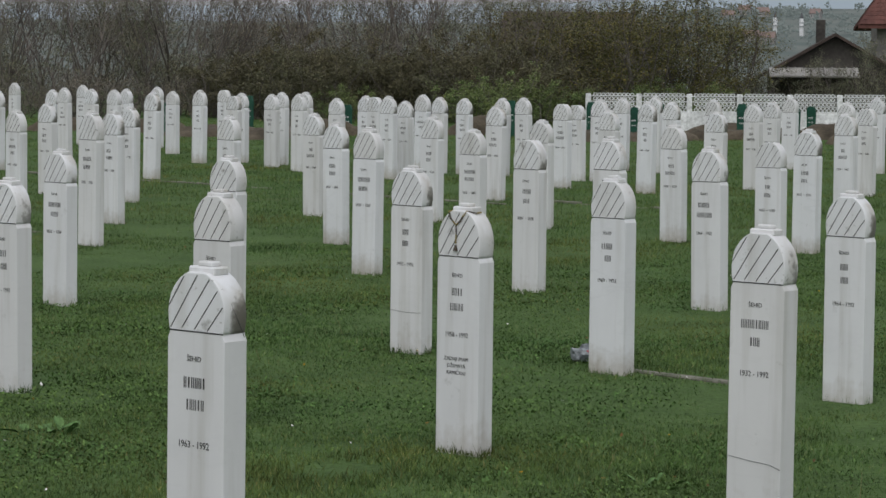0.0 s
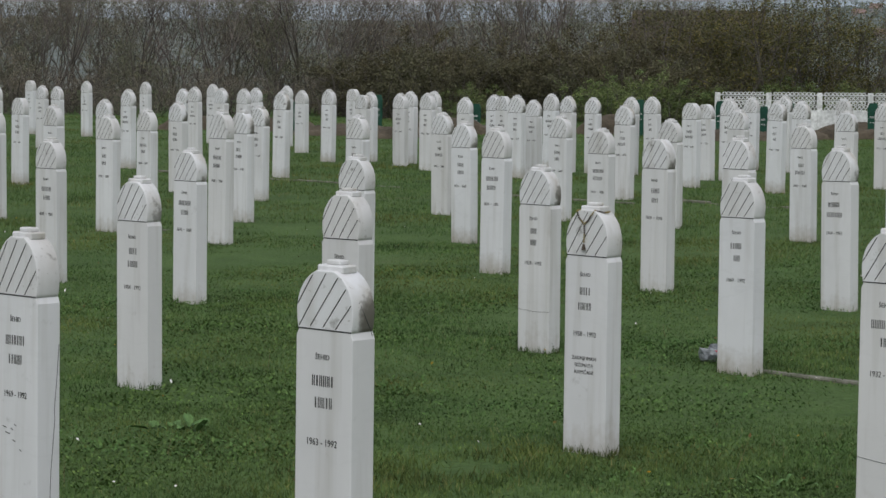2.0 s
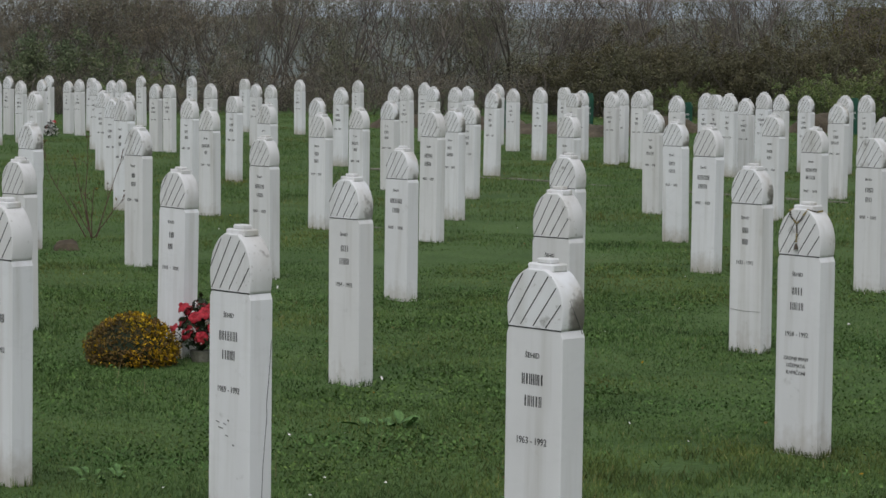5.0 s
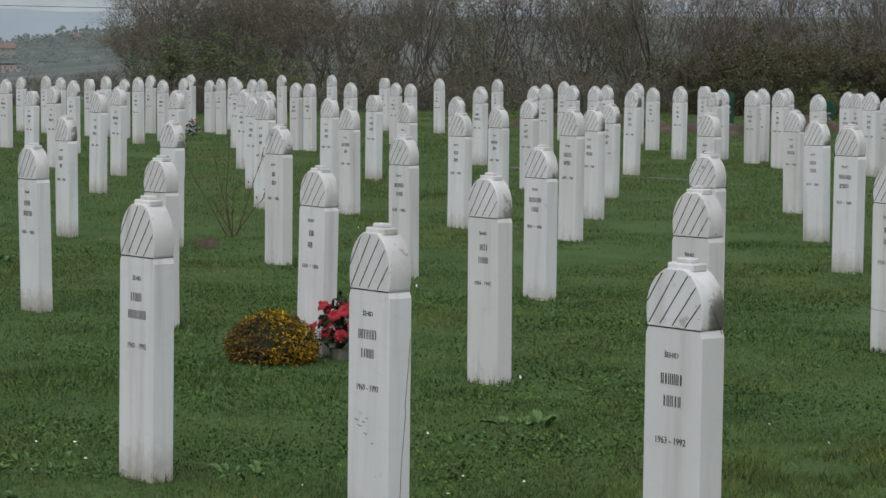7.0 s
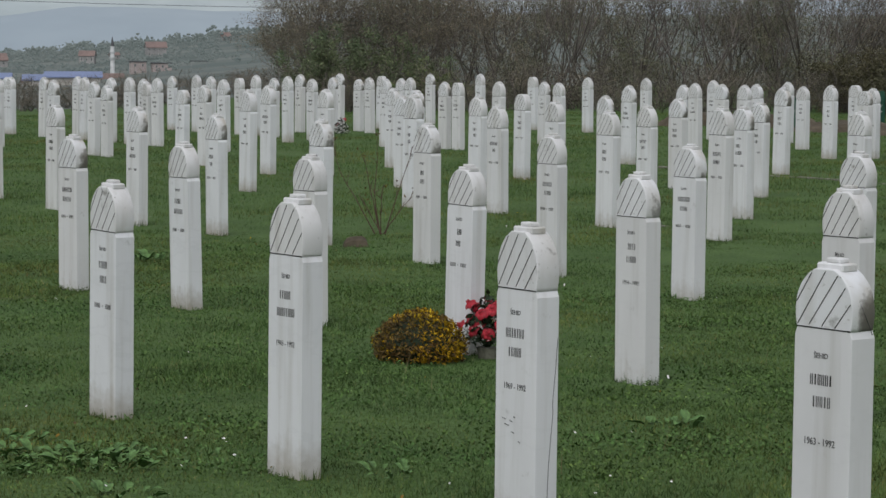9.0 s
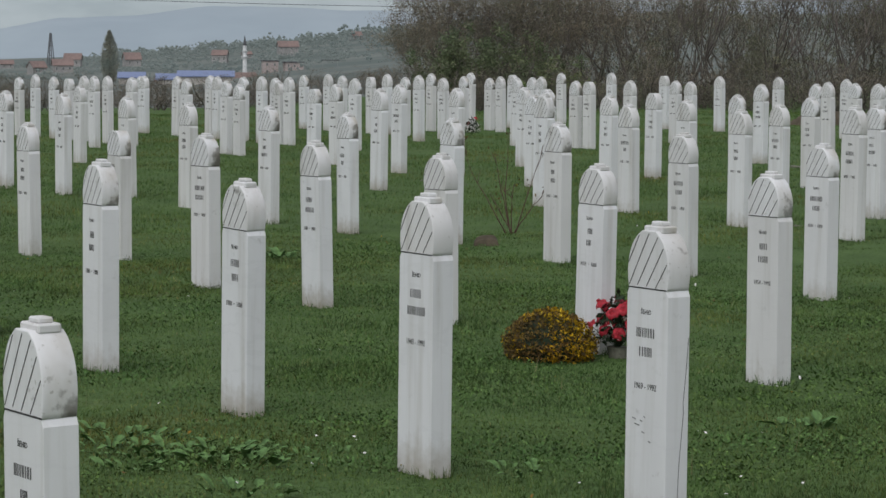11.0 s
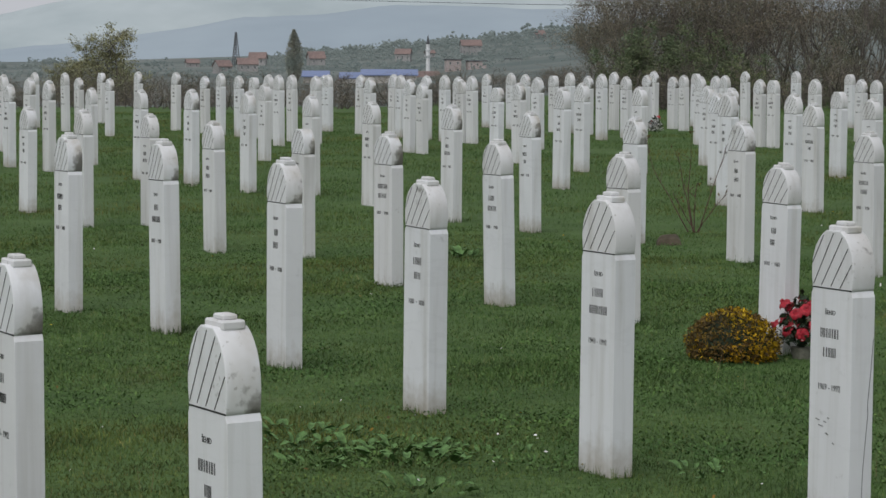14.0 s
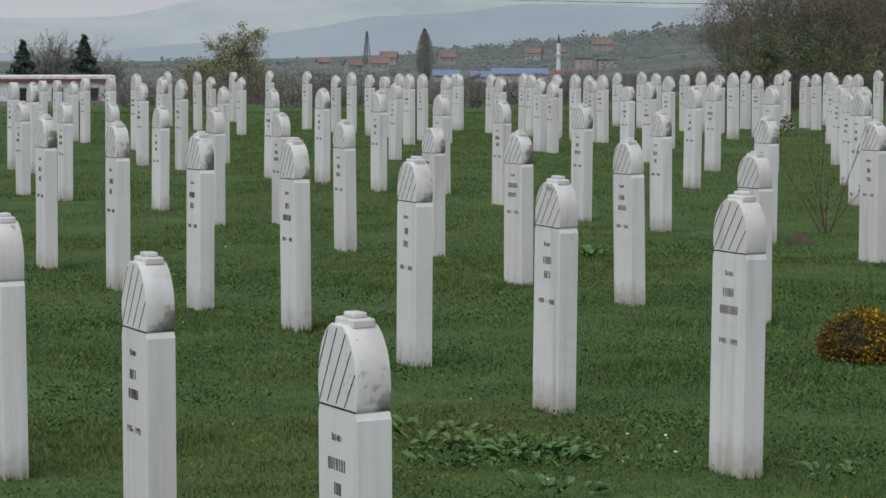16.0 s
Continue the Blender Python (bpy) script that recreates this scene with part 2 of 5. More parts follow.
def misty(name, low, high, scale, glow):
    """Far backdrop surface: mist is put into its pale colour and an emission glow."""
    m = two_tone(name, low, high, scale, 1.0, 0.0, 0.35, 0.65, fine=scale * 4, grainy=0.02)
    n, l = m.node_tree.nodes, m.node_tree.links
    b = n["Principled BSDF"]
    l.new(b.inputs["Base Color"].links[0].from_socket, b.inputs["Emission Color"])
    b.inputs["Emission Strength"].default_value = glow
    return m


# ridges and far trees carry the mist in their own colour and glow
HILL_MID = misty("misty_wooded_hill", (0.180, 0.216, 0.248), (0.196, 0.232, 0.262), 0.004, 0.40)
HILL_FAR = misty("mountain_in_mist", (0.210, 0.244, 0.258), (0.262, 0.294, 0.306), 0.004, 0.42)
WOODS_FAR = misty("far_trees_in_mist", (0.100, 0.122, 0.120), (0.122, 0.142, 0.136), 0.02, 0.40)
YELLOW_PETAL = grass_mat("yellow_petals", [(0.0, (0.22, 0.13, 0.008)), (0.6, (0.45, 0.29, 0.012)), (1.0, (0.60, 0.42, 0.03))], 3.0)
WILTED = grass_mat("wilted_flower_heads", [(0.0, (0.070, 0.048, 0.024)), (0.75, (0.145, 0.092, 0.032)), (1.0, (0.27, 0.175, 0.03))], 3.0)
RED_PETAL = plain("red_silk_petals", (0.36, 0.020, 0.034), 0.55, 0.3, 0.35, 30.0)
WHITE_PETAL = plain("white_silk_petals", (0.68, 0.66, 0.66), 0.6, 0.3, 0.15, 30.0)
DARK_STEM = plain("dark_green_stems", (0.020, 0.035, 0.016), 0.7)
PLASTIC = plain("crumpled_clear_film", (0.20, 0.22, 0.235), 0.22, 0.6, 0.55, 30.0)
BEAD_DARK = plain("dark_wooden_beads", (0.055, 0.042, 0.030), 0.4)
BEAD_YELLOW = plain("amber_beads", (0.22, 0.17, 0.05), 0.35)


# ---- mesh helpers ----
def part(name, bm, material, parent=None, label=""):
    me = bpy.data.meshes.new(name)
    bm.to_mesh(me)
    bm.free()
    return mesh_part(name, me, material, parent, label)


def mesh_part(name, me, material, parent=None, label=""):
    if material and not me.materials:
        me.materials.append(material)
    ob = new(name, me)
    if parent is not None:
        ob.parent = parent
    if label:
        tagged(ob, label)
    return ob


def thing(name, at=None, label="", category="", group="", kind=""):
    e = new(name)
    e.empty_display_size = 0.1
    if at is not None:
        e.matrix_basis = at
    return tagged(e, label, category, group, kind)


def box(size, at=(0, 0, 0), bevel=0.0, bm=None, turn=None):
    bm = bm or bmesh.new()
    m = Matrix.Translation(at) @ (turn or Matrix.Identity(4)) @ Matrix.Diagonal((*size, 1))
    made = bmesh.ops.create_cube(bm, size=1.0, matrix=m)
    if bevel:
        edges = list({e for v in made["verts"] for e in v.link_edges})
        bmesh.ops.bevel(bm, geom=edges, offset=bevel, segments=1, affect="EDGES", profile=0.5)
    return bm


def cone(r1, r2, h, at=(0, 0, 0), segs=12, bm=None, turn=None):
    bm = bm or bmesh.new()
    m = Matrix.Translation(at) @ (turn or Matrix.Identity(4)) @ Matrix.Translation((0, 0, h / 2))
    bmesh.ops.create_cone(bm, cap_ends=True, segments=segs, radius1=r1, radius2=r2, depth=h, matrix=m)
    return bm


def raw_mesh(name, verts, faces, smooth=False):
    """A mesh from arrays; faces all of one size."""
    verts, faces = np.asarray(verts, np.float32), np.asarray(faces, np.int32)
    me = bpy.data.meshes.new(name)
    k = faces.shape[1]
    me.vertices.add(len(verts))
    me.vertices.foreach_set("co", verts.ravel())
    me.loops.add(faces.size)
    me.loops.foreach_set("vertex_index", faces.ravel())
    me.polygons.add(len(faces))
    me.polygons.foreach_set("loop_start", np.arange(0, faces.size, k, dtype=np.int32))
    me.polygons.foreach_set("loop_total", np.full(len(faces), k, np.int32))
    me.update(calc_edges=True)
    if smooth:
        me.shade_smooth()
    return me


def extruded(profile, y0, y1, bevel=0.0):
    """A solid with the given outline in x and z, from y0 to y1."""
    bm = bmesh.new()
    front = [bm.verts.new((x, y0, z)) for x, z in profile]
    back = [bm.verts.new((x, y1, z)) for x, z in profile]
    bm.faces.new(front)
    bm.faces.new(back[::-1])
    n = len(profile)
    for i in range(n):
        bm.faces.new((front[i], back[i], back[(i + 1) % n], front[(i + 1) % n]))
    bmesh.ops.recalc_face_normals(bm, faces=bm.faces[:])
    if bevel:
        rims = [e for e in bm.edges if abs(e.verts[0].co.y - e.verts[1].co.y) < 1e-6]
        bmesh.ops.bevel(bm, geom=rims, offset=bevel, segments=2, affect="EDGES", profile=0.5)
    return bm


def text_mesh(words, size, squeeze=1.0):
    """Letters of the built-in font as a flat mesh, centred, facing -y."""
    cu = bpy.data.curves.new("letters", "FONT")
    cu.body, cu.size, cu.align_x, cu.align_y, cu.extrude, cu.resolution_u = words, size, "CENTER", "CENTER", 0.0006, 2
    tmp = new("letters", cu)
    me = bpy.data.meshes.new_from_object(tmp.evaluated_get(bpy.context.evaluated_depsgraph_get()))
    bpy.data.objects.remove(tmp)
    me.transform(Matrix.Rotation(radians(90), 4, "X") @ Matrix.Diagonal((squeeze, 1, 1, 1)))
    return me


# ---- the ground: flat round the graves, falling away to a valley, then hills ----
LIFT = ((-30.0, -0.12), (-27.5, -0.06), (-26.0, 0.02), (-24.3, 0.10), (-23.0, 0.17), (-21.8, 0.36), (-19.9, 0.42), (-18.6, 0.58), (-17.4, 0.64), (-12.0, 1.0), (3.0, 1.0), (6.0, 1.55))


def stepped(b, rows):
    """A height that glides from one bearing to the next."""
    if b <= rows[0][0]:
        return rows[0][1]
    for (b0, v0), (b1, v1) in zip(rows, rows[1:]):
        if b <= b1:
            return v0 + (v1 - v0) * (b - b0) / (b1 - b0)
    return rows[-1][1]


def ground_z(x, y):
    r = math.hypot(x, y)
    b = math.degrees(math.atan2(x, y))
    fall = min(1.0, max(0.0, (-b - 14) / 8))
    lift = stepped(b, LIFT)
    z = -0.022 * min(max(r - 60, 0), 190) * fall - 0.0125 * min(max(r - 250, 0), 950) * fall
    rise = max(0.0, r - 1250)
    z += (lift * 0.034 + fall * 0.0054) * min(rise, 700) - 0.014 * max(rise - 700, 0)
    if r < 400:
        z += 0.02 * noise.noise((x * 0.5, y * 0.5, 0)) * min(1, r / 12)
    return z


def build_ground():
    rs = [0.0, 2, 4, 6, 8, 10, 12, 14, 16, 18, 20, 23, 26, 29, 32, 36, 40, 44, 48, 52, 56, 60, 66, 72, 80, 90, 110, 140, 180, 220,
          250, 320, 420, 550, 700, 900, 1100, 1250, 1400, 1600, 1800, 1950, 2300, 2800, 3600, 4800]
    n = 180
    verts = [(0, 0, 0)]
    for r in rs[1:]:
        for i in range(n):
            a = 2 * math.pi * i / n
            x, y = r * math.sin(a), r * math.cos(a)
            verts.append((x, y, ground_z(x, y)))
    bm = bmesh.new()
    vs = [bm.verts.new(v) for v in verts]
    for i in range(n):
        bm.faces.new((vs[0], vs[1 + (i + 1) % n], vs[1 + i]))
    for k in range(len(rs) - 2):
        for i in range(n):
            a, b = 1 + k * n + i, 1 + k * n + (i + 1) % n
            bm.faces.new((vs[a], vs[b], vs[b + n], vs[a + n]))
    for f in bm.faces:
        f.smooth = True
        c = f.calc_center_median()
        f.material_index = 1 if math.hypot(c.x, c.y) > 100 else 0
    ob = part("ground", bm, None)
    ob.data.materials.append(GROUND)
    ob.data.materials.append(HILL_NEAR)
    tagged(ob, "damp green lawn with worn brown patches, fields far off", "ground", kind="structure")


build_ground()


# ---- headstones ----
SLAB_W, SLAB_D, SHAFT_H = 0.235, 0.098, 0.865
CAP_H = 0.203
FACING = -40.0      # degrees: all stones face the same way
FACE_Y = -SLAB_D / 2 - 0.0006
STROKES = (((-0.112, 0.085), (-0.052, 0.186)), ((-0.105, 0.010), (0.004, 0.194)), ((-0.058, 0.011), (0.054, 0.183)),
           ((-0.006, 0.009), (0.087, 0.146)), ((0.046, 0.006), (0.109, 0.092)))


def stroke_mesh(a, b, width, name="groove"):
    (x0, z0), (x1, z1) = a, b
    d = math.hypot(x1 - x0, z1 - z0)
    turn = Matrix.Rotation(math.atan2(x1 - x0, z1 - z0), 4, "Y")
    bm = box((width, 0.0016, d), ((x0 + x1) / 2, FACE_Y + 0.0004, (z0 + z1) / 2), 0, None, turn)
    me = bpy.data.meshes.new(name)
    bm.to_mesh(me)
    bm.free()
    me.materials.append(INK)
    return me


def bars_mesh(counts, height, pitch, stroke):
    """Plain upright bars in place of letters; 0 stands for a space, -1 for a dash."""
    bm = bmesh.new()
    total = len(counts) * pitch
    for i, c in enumerate(counts):
        x = -total / 2 + (i + 0.5) * pitch
        if c == 2:
            box((stroke, 0.0014, height), (x - pitch * 0.24, 0, 0), 0, bm)
            box((stroke, 0.0014, height), (x + pitch * 0.24, 0, 0), 0, bm)
        elif c == 1:
            box((stroke * 1.6, 0.0014, height), (x, 0, 0), 0, bm)
        elif c == -1:
            box((pitch * 0.9, 0.0014, stroke), (x, 0, 0), 0, bm)
    me = bpy.data.meshes.new("bars")
    bm.to_mesh(me)
    bm.free()
    return me


def shaft_mesh():
    w, c = SLAB_W / 2, 0.010
    outline = [(-w, -0.12), (w, -0.12), (w, SHAFT_H - 0.022), (w - c, SHAFT_H), (-w + c, SHAFT_H), (-w, SHAFT_H - 0.022)]
    return extruded(outline, -SLAB_D / 2, SLAB_D / 2, 0.003)


def cap_mesh():
    rise = [(0.0, 0.940), (0.012, 0.960), (0.035, 0.99), (0.065, 1.0), (0.095, 0.975), (0.122, 0.915), (0.146, 0.825), (0.167, 0.70),
            (0.183, 0.575), (0.194, 0.45), (CAP_H, 0.32)]
    w = SLAB_W / 2
    outline = [(-w * k, z) for z, k in rise] + [(w * k, z) for z, k in rise[::-1]]
    bm = extruded(outline[::-1], -SLAB_D / 2, SLAB_D / 2, 0.0035)
    for v in bm.verts:
        v.co.z += SHAFT_H
        if v.co.y > 0:      # the back is rounded off a little more
            v.co.x *= 0.985
    for f in bm.faces:
        f.smooth = abs(f.normal.y) < 0.5
    return bm


def to_mesh(name, bm, material):
    me = bpy.data.meshes.new(name)
    bm.to_mesh(me)
    bm.free()
    me.materials.append(material)
    return me


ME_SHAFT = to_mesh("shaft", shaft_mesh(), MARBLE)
ME_CAP = to_mesh("cap", cap_mesh(), MARBLE_CAP)
ME_PLATE = to_mesh("plate", box((0.108, 0.066, 0.026), (0, 0.004, SHAFT_H + CAP_H + 0.004), 0.005), MARBLE_CAP)
ME_KNOB = to_mesh("knob", box((0.060, 0.042, 0.016), (0.002, 0.004, SHAFT_H + CAP_H + 0.024), 0.004), MARBLE_CAP)
ME_GROOVES = [stroke_mesh((a[0], a[1] + SHAFT_H), (b[0], b[1] + SHAFT_H), 0.0034) for a, b in STROKES]
ME_GROOVES.append(stroke_mesh((-SLAB_W * 0.47, SHAFT_H + 0.001), (SLAB_W * 0.47, SHAFT_H + 0.001), 0.0045, "joint_line"))
ME_WORD = text_mesh("ŠEHID", 0.0235, 0.95)
ME_WORD.materials.append(INK)
ME_WORD.name = "word"
DATE_BARS = []
for k in range(4):
    rr = random.Random(40 + k)
    me = bars_mesh([rr.choice((1, 2)), 2, rr.choice((1, 2)), 2, 0, -1, 0, 1, 2, 2, 2], 0.022, 0.0135, 0.0028)
    me.materials.append(INK_SOFT)
    me.name = "date_line"
    DATE_BARS.append(me)
NAME_BARS = []
for k in range(9):
    rr = random.Random(70 + k)
    me = bars_mesh([rr.choice((1, 2, 2)) for _ in range(3 + k % 6)], 0.033, 0.0155, 0.0034)
    me.materials.append(INK_SOFT if k % 3 else INK)
    me.name = "name_line"
    NAME_BARS.append(me)
DATE_TEXT = {}


def put(name, me, parent, x=0.0, y=0.0, z=0.0):
    ob = mesh_part(name, me, None, parent)
    ob.location = (x, y, z)
    if name.endswith("_line"):
        tagged(ob, kind="stuff")
    return ob


def headstone(x, y, h, date="", seed=0, tall=1.0):
    """A slab with a capped, striped head; names are plain bars."""
    rr = random.Random(seed)
    tilt = 0.45 if math.hypot(x, y) > 9 else 0.2
    m = pose(x, y, ground_z(x, y), rr.gauss(0, tilt), rr.gauss(0, tilt) + 0.2, FACING + rr.gauss(0, 1.2))
    k = h / 1.10
    e = thing("headstone", m @ Matrix.Diagonal((1, 1, k, 1)),
              rr.choice(LABELS) if not date else "white marble headstone with striped rounded cap, dated " + date,
              "headstone", "rows of headstones")
    neck = SHAFT_H - CAP_H * (tall - 1)      # where shaft and cap meet, for a taller or lower cap
    put("shaft", ME_SHAFT, e).scale.z = neck / SHAFT_H
    put("cap", ME_CAP, e, 0, 0, neck - SHAFT_H * tall).scale.z = tall
    if rr.random() < 0.9 or date:
        put("plate", ME_PLATE, e)
        put("knob", ME_KNOB, e)
    for me in ME_GROOVES:
        put(me.name.split(".")[0], me, e, 0, 0, neck - SHAFT_H * tall).scale.z = tall
    dx = rr.gauss(-0.004, 0.004)
    put("word", ME_WORD, e, dx, FACE_Y, neck - 0.083)
    put("name_line", rr.choice(NAME_BARS), e, dx + rr.gauss(0, 0.004), FACE_Y, neck - 0.155)
    put("name_line", rr.choice(NAME_BARS), e, dx + rr.gauss(0, 0.004), FACE_Y, neck - 0.222)
    if date:
        if date not in DATE_TEXT:
            DATE_TEXT[date] = text_mesh(date.replace("-", " - "), 0.031, 0.86)
            DATE_TEXT[date].materials.append(INK)
        put("date", DATE_TEXT[date], e, dx, FACE_Y, neck - 0.345)
    else:
        put("date_line", rr.choice(DATE_BARS), e, dx, FACE_Y, neck - 0.345)
    return e


LABELS = ("weathered white marble headstone with striped rounded cap",)
ROW = radians(44)
ALONG, ACROSS = Vector((math.cos(ROW), -math.sin(ROW))), Vector((math.sin(ROW), math.cos(ROW)))
STONES = []


def grave_row(across, stones):
    """One row: places along it, how far each stone stands off the line, its height, any readable years and the cap's share."""
    for along, off, h, *more in stones:
        p = ALONG * along + ACROSS * (across + off)
        STONES.append(headstone(p.x, p.y, h, more[0] if more else "", len(STONES), more[1] if len(more) > 1 else 1.0))


grave_row(2.3, [
    (-10.04, -0, 1.04, "", 1.2), (-8.03, -0, 1.04, "1956-1992", 1.13), (-6.13, 0, 1.028, "", 1.12)])
grave_row(5.1, [
    (-19.07, -0.42, 1.15), (-17.29, -0.36, 1.16), (-15.81, -0.23, 1.14), (-14.39, -0.08, 1.13), (-12.65,
    -0.03, 1.11), (-10.9, -0.03, 1.1), (-8.96, -0.14, 1.12, "1943-1992"), (-7.53, 0, 1.1, "1969-1992"), (-5.9,
    0, 1.088, "1963-1992", 0.89)])
grave_row(7.8, [
    (-33.56, -0, 1.18), (-32.47, -0, 1.17), (-28.62, 0, 1), (-28.06, -1.17, 1.03), (-26.92, -0.99, 1.05),
    (-25.03, -0.5, 1.05), (-22.84, -0.61, 1.09), (-22.77, -0, 1.04), (-19.79, -0.47, 1.07), (-19.05, 0, 1.05),
    (-16.66, -0.33, 1.08), (-15.07, -0.25, 1.08), (-13.88, 0, 1.05), (-12.14, -0, 1.06), (-10.61, 0.07, 1.07,
    "1954-1992"), (-8.93, 0, 1.09), (-7.64, 0.27, 1.07, "1958-1992"), (-5.85, -0, 1.085, "1932-1992", 0.93)])
grave_row(10.95, [
    (-44.83, -0, 1.01), (-43.74, 0, 1.03), (-42.66, -0, 1), (-41.92, 0, 1.08), (-40.33, 0, 1.14), (-38.85, 0,
    1.18), (-37.46, -0, 1.16), (-34.42, 0, 1.06), (-33.96, -1.29, 1.12), (-32.83, -1.08, 1.2), (-30.5, -0.63,
    1.11), (-29.03, -0.49, 1.13), (-27.4, -0.4, 1.14), (-26.5, 0, 1.11), (-24.7, -0.08, 1.1), (-22.22, -0.34,
    1.12), (-20.81, -0.22, 1.09), (-19.32, 0, 1.08), (-17.26, -0.21, 1.1), (-15.84, 0, 1.06), (-13.94, -0.19,
    1.05), (-12.46, 0, 1.05), (-10.44, -0.37, 1.07, "1933-1992"), (-9.01, -0.28, 1.07, "1969-1992")])
grave_row(10.95, [
    (-7.49, -0.25, 1.07, "1964-1992")])
grave_row(14.45, [
    (-48.96, -0, 1.08), (-46.99, -0, 1.11), (-46.14, 0, 1.02), (-44.36, -0, 1.03), (-34.52, -0.91, 1.1),
    (-26.63, -0.32, 1.19), (-23.17, -0.21, 1.19), (-21.93, 0.04, 1.1), (-19.84, -0.1, 1.1), (-18.01, -0.21,
    1.18), (-14.37, -0.38, 1.14), (-12.58, -0.49, 1.13), (-12.24, 0, 1.13), (-10.86, -0.57, 1.11, "1964-1992")])
grave_row(16.55, [
    (-51.33, 0, 1.06), (-48.97, 0, 1.09), (-46.79, 0, 1.1), (-45.17, 0, 1.05), (-44.36, 0, 1.12), (-43.41, -0,
    1.08), (-42.71, 0, 1.09), (-42.04, 0, 1.13), (-40.91, 0, 1.13), (-39.86, 0, 1.11), (-39.34, -0.87, 1.15),
    (-37.65, 0, 1.12), (-36.15, 0, 1.12), (-35.68, 0, 1.08), (-33.17, 0, 1.08), (-32.46, 0, 1.13), (-30.04,
    -0.31, 1.17), (-29.06, 0, 1.13), (-26.4, -0.46, 1.1), (-25.48, 0, 1.11), (-23.89, 0, 1.09), (-22.18, 0,
    1.09), (-20.22, -0.28, 1.12), (-18.82, -0, 1.1)])
grave_row(16.55, [
    (-16.85, -0.44, 1.1), (-15.59, 0, 1.06), (-12.35, 0, 1.07)])
grave_row(19, [
    (-45.4, 0, 1.06), (-45.16, 0, 1.07), (-43.66, 0, 1.08), (-42.18, 0, 1.11), (-41.87, -0, 1.1), (-40.8, -0,
    1.11), (-40.05, 0, 1.13), (-39.5, 0, 1.11), (-39.35, 0, 1.06), (-38.98, 0, 1.13), (-36.61, 0, 1.15),
    (-30.86, -0.36, 1.1), (-30.8, 0, 1.07), (-27.49, -0.47, 1.11), (-26.32, 0, 1.09), (-24.84, -0, 1.09),
    (-22.95, -0.3, 1.08), (-19.94, -0.26, 1.08), (-18.47, 0, 1.08), (-16.97, 0, 1.07), (-15.05, -0.32, 1.09),
    (-13.46, -0.45, 1.09)])
grave_row(22.75, [
    (-46.02, 0, 1.05), (-44.96, 0, 1.09), (-44.37, 0, 1.08), (-43.19, 0, 1.09), (-42.57, 0, 1.12), (-41.85, 0,
    1.07), (-40.42, 0, 1.09), (-39.6, -0.95, 1.14), (-37.15, -0.45, 1.14), (-36.01, 0, 1.1), (-35.6, 0, 1.12),
    (-34.42, 0, 1.12), (-30.35, -0.44, 1.14), (-27.01, -0.36, 1.17), (-20.61, -0.49, 1.11), (-19.3, 0, 1.09),
    (-17.75, 0, 1.1), (-16.01, 0, 1.13)])
grave_row(25.5, [
    (-44.5, 0, 1.06), (-44.08, 0.35, 1.03), (-43.86, -1.09, 1.12), (-43.06, 0, 1.07), (-41.9, -0, 1.06),
    (-41.58, 0, 1.08), (-37.16, 0, 1.07), (-36.68, 0, 1.06), (-33.23, 0, 1.08), (-32.89, 0, 1.11), (-32.23, 0,
    1.1), (-31.67, 0, 1.1), (-28.89, 0, 1.08), (-27.46, -0, 1.11), (-26.66, 0, 1.07), (-25.3, -0, 1.06),
    (-25.1, -0.53, 1.13), (-22, -0.48, 1.11), (-20.57, -0.53, 1.14)])
grave_row(26.8, [
    (-46.49, 0, 1.09), (-44.82, -0, 1.09), (-33.32, 1.27, 1.05), (-32.96, 0, 1.09), (-30.41, -0.65, 1.12),
    (-30.17, 0, 1.08), (-29.26, 0, 1.1), (-28.76, -0.64, 1.08), (-28.73, 0, 1.11), (-27.42, 0, 1.09), (-27.21,
    0, 1.1), (-26.25, 0, 1.12), (-25.91, -0, 1.09), (-25.41, 0, 1.08), (-24.7, 0, 1.09), (-24.27, -0, 1.1),
    (-23.21, -0.1, 1.06), (-22.98, 0.09, 1.12), (-21.67, -0, 1.09), (-20.3, 0, 1.11), (-18.56, 0, 1.11)])
grave_row(29.5, [
    (-47.27, 0, 1.07), (-45.31, 0, 1.1), (-43.35, 0, 1.09), (-41.47, 0, 1.07), (-39.58, 0, 1.08), (-37.54, 0,
    1.08), (-35.44, 0, 1.08), (-33.65, 0, 1.07), (-24.78, 0, 1.07), (-24.14, 0, 1.11), (-23.08, 0, 1.1),
    (-22.04, 0, 1.08), (-20.75, 0, 1.09)])
grave_row(32, [
    (-23.56, 0, 1.09), (-21.98, -0, 1.12)])


# ---- hills in the mist ----
def ridge(name, r, z_of, lo, hi, material, label, depth=400.0, base=-40.0):
    """A long hill: a crest along a circle round the graves, with slopes in front and behind."""
    n = 240
    bm = bmesh.new()
    rows = []
    for k, (dr, f) in enumerate(((-depth, 0.0), (-depth * 0.6, 0.45), (-depth * 0.25, 0.85), (0, 1.0), (depth * 0.5, 0.6), (depth, 0.0))):
        row = []
        for i in range(n + 1):
            b = lo + (hi - lo) * i / n
            z = base + (z_of(b) - base) * f
            a = radians(b)
            row.append(bm.verts.new(((r + dr) * math.sin(a), (r + dr) * math.cos(a), z)))
        rows.append(row)
    for a, b in zip(rows, rows[1:]):
        for i in range(n):
            bm.faces.new((a[i], a[i + 1], b[i + 1], b[i])).smooth = True
    tagged(part(name, bm, material), label, "hill", kind="structure")


def wob(b, s, k):
    return noise.noise((b * s, k, 0.3))


